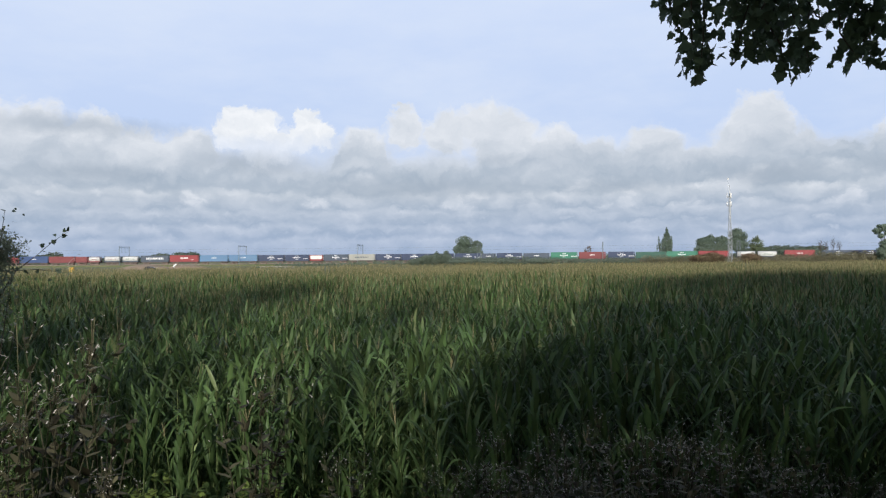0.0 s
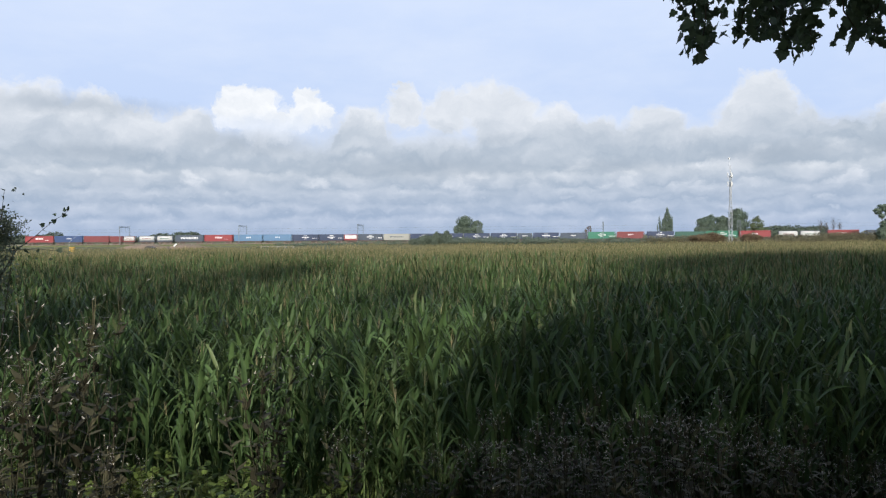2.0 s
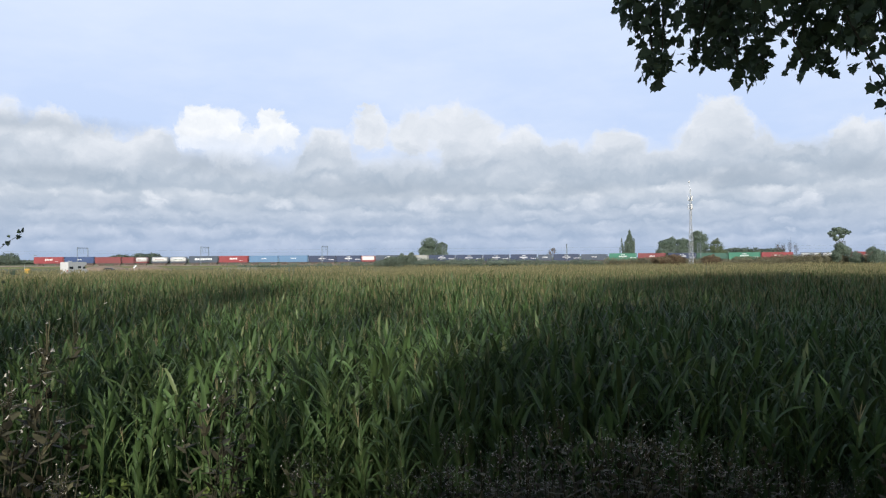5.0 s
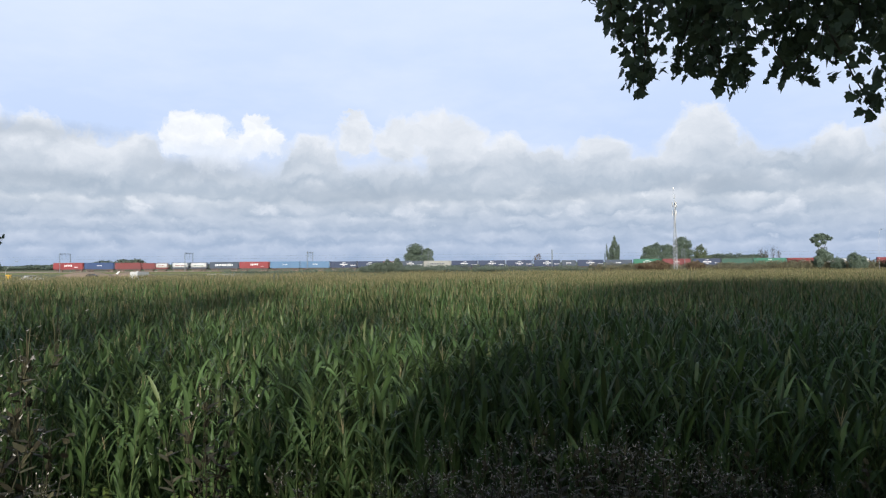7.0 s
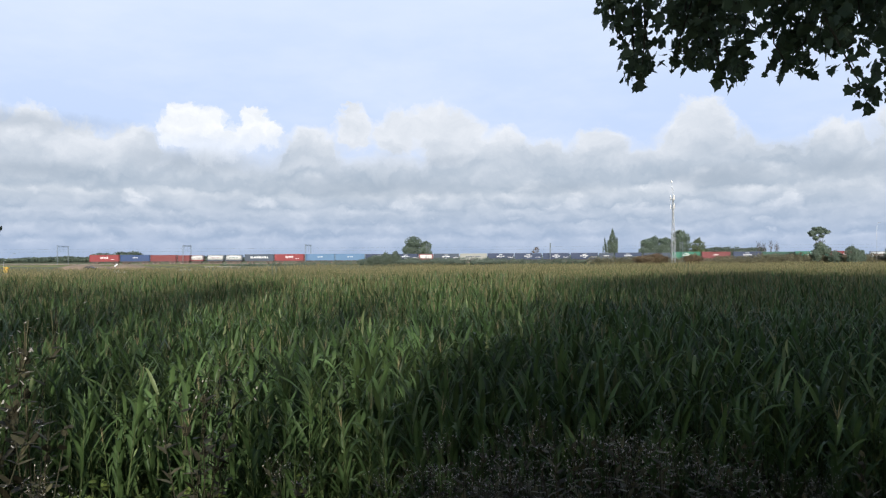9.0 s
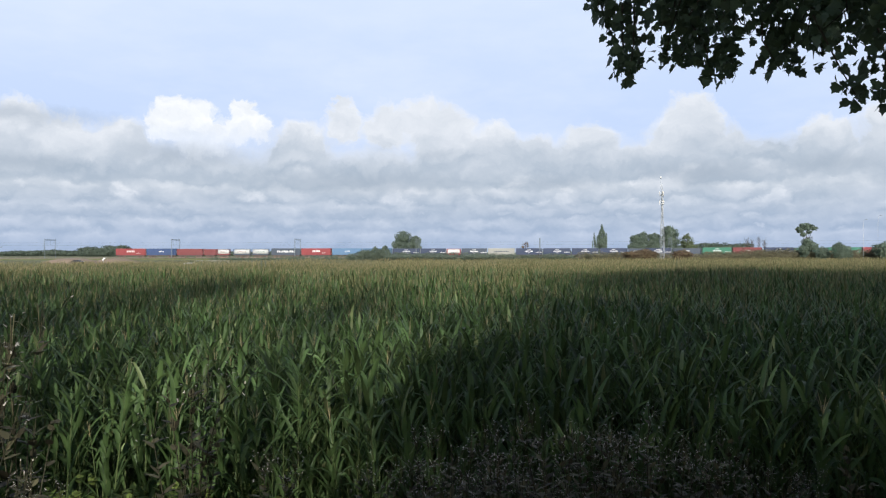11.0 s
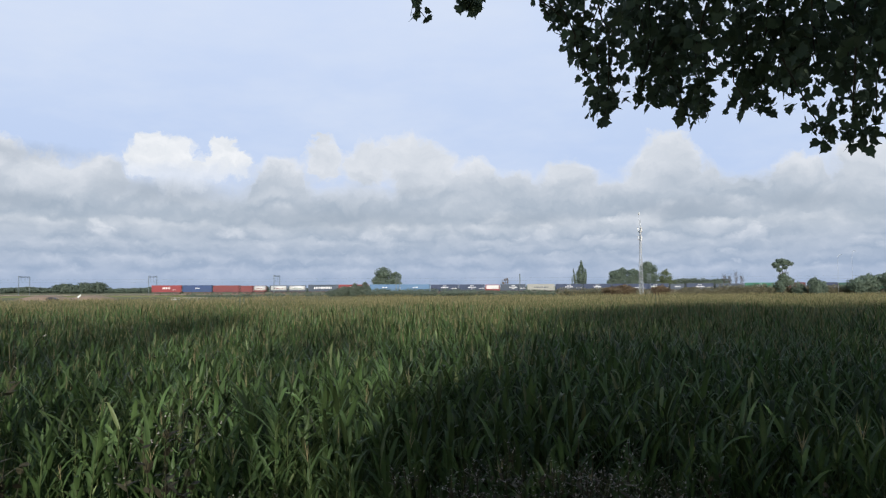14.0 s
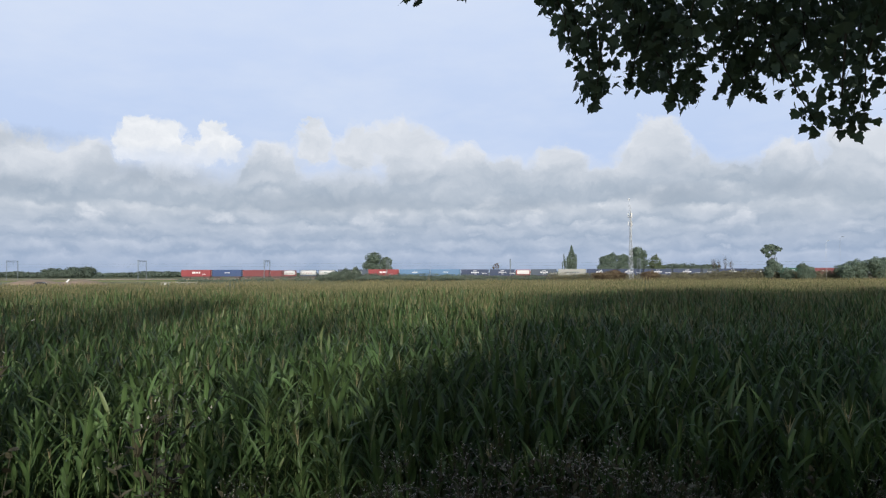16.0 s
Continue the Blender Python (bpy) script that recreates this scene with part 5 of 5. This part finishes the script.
# ---- things by the lane and the railway ----
def build_mast():
    root = new("lattice_mast")
    root.location = (112.3, 300, 0)

    def half(z):
        return float(np.interp(z, (0, 13, 17, 26), (0.72, 0.52, 0.33, 0.24)))

    corners = ((-1, -1), (1, -1), (1, 1), (-1, 1))
    for cx, cy in corners:
        bm = bmesh.new()
        for z0, z1 in ((0, 13), (13, 17), (17, 26.5)):
            rod(bm, (cx * half(z0), cy * half(z0), z0), (cx * half(z1), cy * half(z1), z1), 0.07, 0.06)
        part("leg", bm, MAST_PAINT, root)
    bm = bmesh.new()
    z, i = 0.4, 0
    while z < 26:
        step = 1.9 * half(z) / 1.0
        z1 = min(z + step, 26.4)
        for j in range(4):
            a, b = corners[j], corners[(j + 1) % 4]
            p, q = half(z), half(z1)
            if i % 2:
                a, b = b, a
            rod(bm, (a[0] * p, a[1] * p, z), (b[0] * q, b[1] * q, z1), 0.05, sides=4)
            rod(bm, (a[0] * q, a[1] * q, z1), (b[0] * q, b[1] * q, z1), 0.045, sides=4)
        z, i = z1, i + 1
    part("bracing", bm, MAST_PAINT, root)
    bm = bmesh.new()
    rod(bm, (0, 0, 26.2), (0, 0, 30.6), 0.16, 0.12)
    rod(bm, (-0.5, 0, 28.5), (-0.5, 0, 33.2), 0.05)
    rod(bm, (0, 0, 30.4), (-0.5, 0, 30.4), 0.05)
    part("top_pole", bm, MAST_PAINT, root)
    for z in (22.6, 26.0):
        bm = bmesh.new()
        for k in range(8):
            a, b = 2 * math.pi * k / 8, 2 * math.pi * (k + 1) / 8
            rod(bm, (0.85 * math.cos(a), 0.85 * math.sin(a), z), (0.85 * math.cos(b), 0.85 * math.sin(b), z), 0.05, sides=4)
            rod(bm, (0, 0, z), (0.85 * math.cos(a), 0.85 * math.sin(a), z), 0.035, sides=4)
        part("platform", bm, MAST_PAINT, root)
        for k in range(3):
            an = 0.5 + k * 2.094
            bm = bmesh.new()
            block(bm, (0.30, 0.16, 2.0), (0.92 * math.cos(an), 0.92 * math.sin(an), z + 0.6), 0.04)
            part("antenna", bm, WHITE_BODY, root, "white panel antenna")
    bm = bmesh.new()
    block(bm, (0.55, 0.3, 0.8), (-0.5, 0, 33.1), 0.1)
    part("beacon", bm, WHITE_BODY, root)
    bm = bmesh.new()
    block(bm, (0.3, 0.25, 5.0), (0.15, -0.1, 20.0), 0.04)
    part("cable_tray", bm, MAST_PAINT, root)
    tagged(root, "tall pale grey lattice mast with panel antennas", "mast")


def build_lamp(x, y, h, arm, base_z=0.0):
    root = new("street_lamp")
    root.location = (x, y, base_z)
    v, f = tube([(0, 0, 0), (0, 0, h * 0.45 if arm > 2 else h * 0.8), (arm * 0.25, 0, h * 0.62 if arm > 2 else h * 0.97), (arm, 0, h)], [0.055, 0.045, 0.035, 0.03], 7)
    hold("pole", mesh_np("pole", *merge([(v, f)]), [GALVANISED]), root)
    bm = bmesh.new()
    block(bm, (0.9, 0.35, 0.16), (arm + (0.3 if arm > 0 else -0.3), 0, h), 0.05)
    part("lantern", bm, PORTAL_STEEL, root)
    tagged(root, "slender grey street lamp with a flat lantern", "street lamp", "street lamps")


def build_motorhome():
    root = new("motorhome")
    bm = bmesh.new()
    prof = [(-2.9, 0.45), (2.2, 0.45), (3.3, 0.5), (3.4, 1.1), (2.5, 1.5), (2.2, 2.2), (2.9, 2.35), (2.95, 2.9), (2.6, 3.05), (-2.8, 3.05), (-2.9, 2.9)]
    rows = [[bm.verts.new((x, y, z)) for x, z in prof] for y in (-1.12, 1.12)]
    n = len(prof)
    for i in range(n):
        j = (i + 1) % n
        bm.faces.new((rows[0][i], rows[0][j], rows[1][j], rows[1][i]))
    bm.faces.new(list(reversed(rows[0])))
    bm.faces.new(rows[1])
    bmesh.ops.recalc_face_normals(bm, faces=bm.faces)
    bmesh.ops.bevel(bm, geom=list(bm.edges), offset=0.07, segments=2, affect="EDGES")
    part("body", bm, WHITE_BODY, root)
    for x, w, z, h in ((-1.9, 1.2, 1.75, 0.55), (0.6, 1.0, 1.85, 0.5), (2.05, 0.7, 1.75, 0.5)):
        for y in (-1.13, 1.13):
            bm = bmesh.new()
            block(bm, (w, 0.04, h), (x, y, z), 0.015)
            part("window", bm, GLASS_DARK, root, "dark side window")
    bm = bmesh.new()
    block(bm, (0.05, 1.7, 0.7), (2.42, 0, 1.82), 0.01, Matrix.Rotation(-0.4, 4, "Y"))
    part("windscreen", bm, GLASS_DARK, root)
    bm = bmesh.new()
    block(bm, (0.6, 0.6, 0.22), (-1.0, 0, 3.12), 0.05)
    part("roof_vent", bm, WHITE_BODY, root)
    for x in (-1.8, 2.35):
        for y in (-0.98, 0.98):
            bm = bmesh.new()
            m = Matrix.Translation((x, y, 0.34)) @ Matrix.Rotation(math.pi / 2, 4, "X")
            bmesh.ops.create_cone(bm, cap_ends=True, segments=20, radius1=0.34, radius2=0.34, depth=0.22, matrix=m)
            wheel = part("wheel", bm, RUBBER, root)
            bm = bmesh.new()
            m = Matrix.Translation((x, y * 1.12, 0.34)) @ Matrix.Rotation(math.pi / 2, 4, "X")
            bmesh.ops.create_cone(bm, cap_ends=True, segments=14, radius1=0.2, radius2=0.18, depth=0.05, matrix=m)
            part("hub", bm, GALVANISED, wheel)
    for y in (-0.9, 0.9):
        bm = bmesh.new()
        block(bm, (0.04, 0.16, 0.45), (-2.92, y, 1.0), 0.01)
        part("tail_light", bm, RED_LAMP, root)
    return tagged(root, "white coach-built motorhome driving along the lane", "motorhome")


def build_car(name, paint, tall, label):
    root = new(name)
    bm = bmesh.new()
    prof = [(-2.15, 0.35), (2.1, 0.35), (2.2, 0.75), (1.2, 0.95), (0.5, 1.42), (-1.1, 1.45), (-1.9, 1.0), (-2.2, 0.9)]
    rows = [[bm.verts.new((px, py * (0.86 if pz > 1.2 else 1.0), 0.35 + (pz - 0.35) * tall)) for px, pz in prof] for py in (-0.88, 0.88)]
    n = len(prof)
    for i in range(n):
        j = (i + 1) % n
        bm.faces.new((rows[0][i], rows[0][j], rows[1][j], rows[1][i]))
    bm.faces.new(list(reversed(rows[0])))
    bm.faces.new(rows[1])
    bmesh.ops.recalc_face_normals(bm, faces=bm.faces)
    bmesh.ops.bevel(bm, geom=list(bm.edges), offset=0.06, segments=2, affect="EDGES")
    part("body", bm, paint, root)
    for py in (-0.83, 0.83):
        bm = bmesh.new()
        block(bm, (1.7, 0.05, 0.32 * tall), (-0.35, py, 0.35 + 0.82 * tall), 0.02)
        part("window", bm, GLASS_DARK, root)
    for wx in (-1.3, 1.35):
        for py in (-0.8, 0.8):
            bm = bmesh.new()
            m = Matrix.Translation((wx, py, 0.31)) @ Matrix.Rotation(math.pi / 2, 4, "X")
            bmesh.ops.create_cone(bm, cap_ends=True, segments=18, radius1=0.31, radius2=0.31, depth=0.2, matrix=m)
            part("wheel", bm, RUBBER, root)
    for px in (-2.2, 2.18):
        for py in (-0.65, 0.65):
            bm = bmesh.new()
            block(bm, (0.06, 0.3, 0.14), (px, py, 0.78), 0.02)
            part("tail_light" if px < 0 else "headlight", bm, RED_LAMP if px < 0 else LETTER, root)
    return tagged(root, label, "car")


def build_lane_side():
    # paved lane
    way = np.array([(-190, 168.2), (-128, 168.6), (-99, 169.2), (-93.8, 169.5), (-88, 170), (-83.2, 172), (-79.7, 175), (-76.8, 180), (-71.6, 199), (-67.3, 222), (-66.3, 243), (-66.1, 264)])
    run = np.concatenate([[0], np.cumsum(np.hypot(*np.diff(way, axis=0).T))])
    at = np.arange(0, run[-1], 2.5)
    xs, ys = np.interp(at, run, way[:, 0]), np.interp(at, run, way[:, 1])
    v, f = [], []
    for i in range(len(ys)):
        j0, j1 = max(i - 1, 0), min(i + 1, len(ys) - 1)
        d = np.array([xs[j1] - xs[j0], ys[j1] - ys[j0]])
        d /= np.linalg.norm(d)
        for s in (-2.2, 2.2):
            x, y = xs[i] - d[1] * s, ys[i] + d[0] * s
            v.append((x, y, float(cutting(xs[i], ys[i])) + 0.16))
    f = [(2 * i, 2 * i + 1, 2 * i + 3, 2 * i + 2) for i in range(len(ys) - 1)]
    v += [(x, y, z - 0.4) for x, y, z in v]
    o = len(ys) * 2
    f += [(2 * i, 2 * i + 2, o + 2 * i + 2, o + 2 * i) for i in range(len(ys) - 1)] + [(2 * i + 1, o + 2 * i + 1, o + 2 * i + 3, 2 * i + 3) for i in range(len(ys) - 1)]
    asphalt = surface("asphalt", (0.06, 0.06, 0.062), (0.045, 0.045, 0.047), 0.9, 0.4, 20.0, 0.4)
    tagged(hold("road", mesh_np("road", np.array(v), np.array(f), [asphalt])), "narrow grey asphalt lane dipping towards the railway", "road", kind="structure")
    # bare earth mounds by the dip
    rng = np.random.default_rng(15)
    for x, y, lx, h in ((-95.5, 246, 9.0, 1.6), (-83.5, 250, 7.5, 1.5)):
        bm = bmesh.new()
        bmesh.ops.create_grid(bm, x_segments=18, y_segments=8, size=1.0)
        for q in bm.verts:
            k = max(0.0, (1 - q.co.x ** 2)) * max(0.0, (1 - q.co.y ** 2))
            q.co = Vector((q.co.x * lx, q.co.y * 4, h * k ** 0.6 + 0.12 * noise.noise(Vector((q.co.x * 4 + x, q.co.y * 3, 0))) - 0.05))
        ob = part("earth_mound", bm, EARTH, None, smooth=True)
        ob.location = (x, y, 0)
        tagged(ob, "low mound of bare brown earth", "earth mound", "earth mounds")
    parked = build_car("parked_car", CAR_PAINT, 0.85, "dark parked car beside the bare earth bank")
    parked.location = (-91.5, 240, 0.05)
    parked.scale = (0.85, 0.85, 0.85)
    bm = bmesh.new()
    block(bm, (11.4, 0.35, 0.20), (0, 0, 0.62), 0.04)
    for x in np.arange(-5.2, 5.3, 2.6):
        block(bm, (0.4, 0.33, 0.7), (float(x), 0, 0.35), 0.03)
    ob = part("parapet", bm, CONCRETE)
    ob.location = (-54.1, 250, 0.05)
    tagged(ob, "long low parapet of pale concrete", "parapet")
    root = new("warning_sign")
    root.location = (-83.3, 238, 0)
    bm = bmesh.new()
    rod(bm, (0, 0, 0), (0, 0, 1.9), 0.05)
    part("post", bm, GALVANISED, root)
    bm = bmesh.new()
    block(bm, (1.2, 0.04, 0.38), (0.1, -0.07, 1.45), 0.01, Matrix.Rotation(-0.7, 4, "Y"))
    part("board", bm, LETTER, root, "white slanting board")
    tagged(root, "small white slanting signboard on a post", "sign")
    root = new("grit_bin")
    root.location = (-81.3, 168, 0.15)
    bm = bmesh.new()
    block(bm, (1.05, 0.8, 0.95), (0, 0, 0.95), 0.2)
    part("bin", bm, YELLOW, root)
    bm = bmesh.new()
    block(bm, (1.15, 0.9, 0.2), (0, 0, 1.50), 0.08)
    part("lid", bm, YELLOW, root)
    bm = bmesh.new()
    block(bm, (0.9, 0.6, 0.5), (0, 0, 0.25), 0.03)
    part("plinth", bm, CONCRETE, root)
    tagged(root, "bright yellow roadside bin on a concrete plinth", "roadside bin")
    build_lamp(-127.8, 262, 5.2, 3.2)
    build_lamp(180.6, 275, 15.4, 0.9)
    build_lamp(186.4, 275, 16.9, 0.9)


MOTORHOME_WAY = ((0.0, -128.0, 168.6), (2.5, -99.0, 169.2), (3.0, -93.8, 169.5), (3.5, -88.0, 170.0), (4.0, -83.2, 172.0), (4.5, -79.7, 175.0), (5.0, -76.8, 180.0),
                 (6.2, -71.6, 199.0), (7.5, -67.3, 222.0), (8.0, -66.4, 232.0), (8.5, -66.3, 243.0), (10.0, -66.1, 262.0), (12.0, -66.0, 276.0), (16.0, -66.0, 284.0))

# the white car follows some seconds behind
FOLLOWER_WAY = ((0.0, -157.0, 168.4),) + tuple((t + 2.5, x, y) for t, x, y in MOTORHOME_WAY[:-2]) + ((16.0, -66.0, 278.0),)


def motions():
    for thing, s0, up in TRAIN:
        rows = []
        for t in range(0, 17):
            x, y, h = on_track(s0 + travelled(t))
            rows.append((float(t), pose(x, y, RAIL_TOP + up, 0, 0, h)))
        walk(thing, rows)
    for thing, way in ((camper, MOTORHOME_WAY), (follower, FOLLOWER_WAY)):
        rows = []
        for i, (t, x, y) in enumerate(way):
            _, xa, ya = way[max(i - 1, 0)]
            _, xb, yb = way[min(i + 1, len(way) - 1)]
            rows.append((t, pose(x, y, float(cutting(x, y)) + 0.16, 0, 0, math.degrees(math.atan2(yb - ya, xb - xa)))))
        walk(thing, rows)


build_ground()
build_sky()
build_railway()
build_railside()
build_train()
build_far_trees()
build_mast()
build_lane_side()
camper = build_motorhome()
follower = build_car("car", WHITE_BODY, 0.92, "small white car driving along the lane")
build_maize()
build_overhang()
build_row_trees()
build_left_shrub()
build_weeds()
motions()
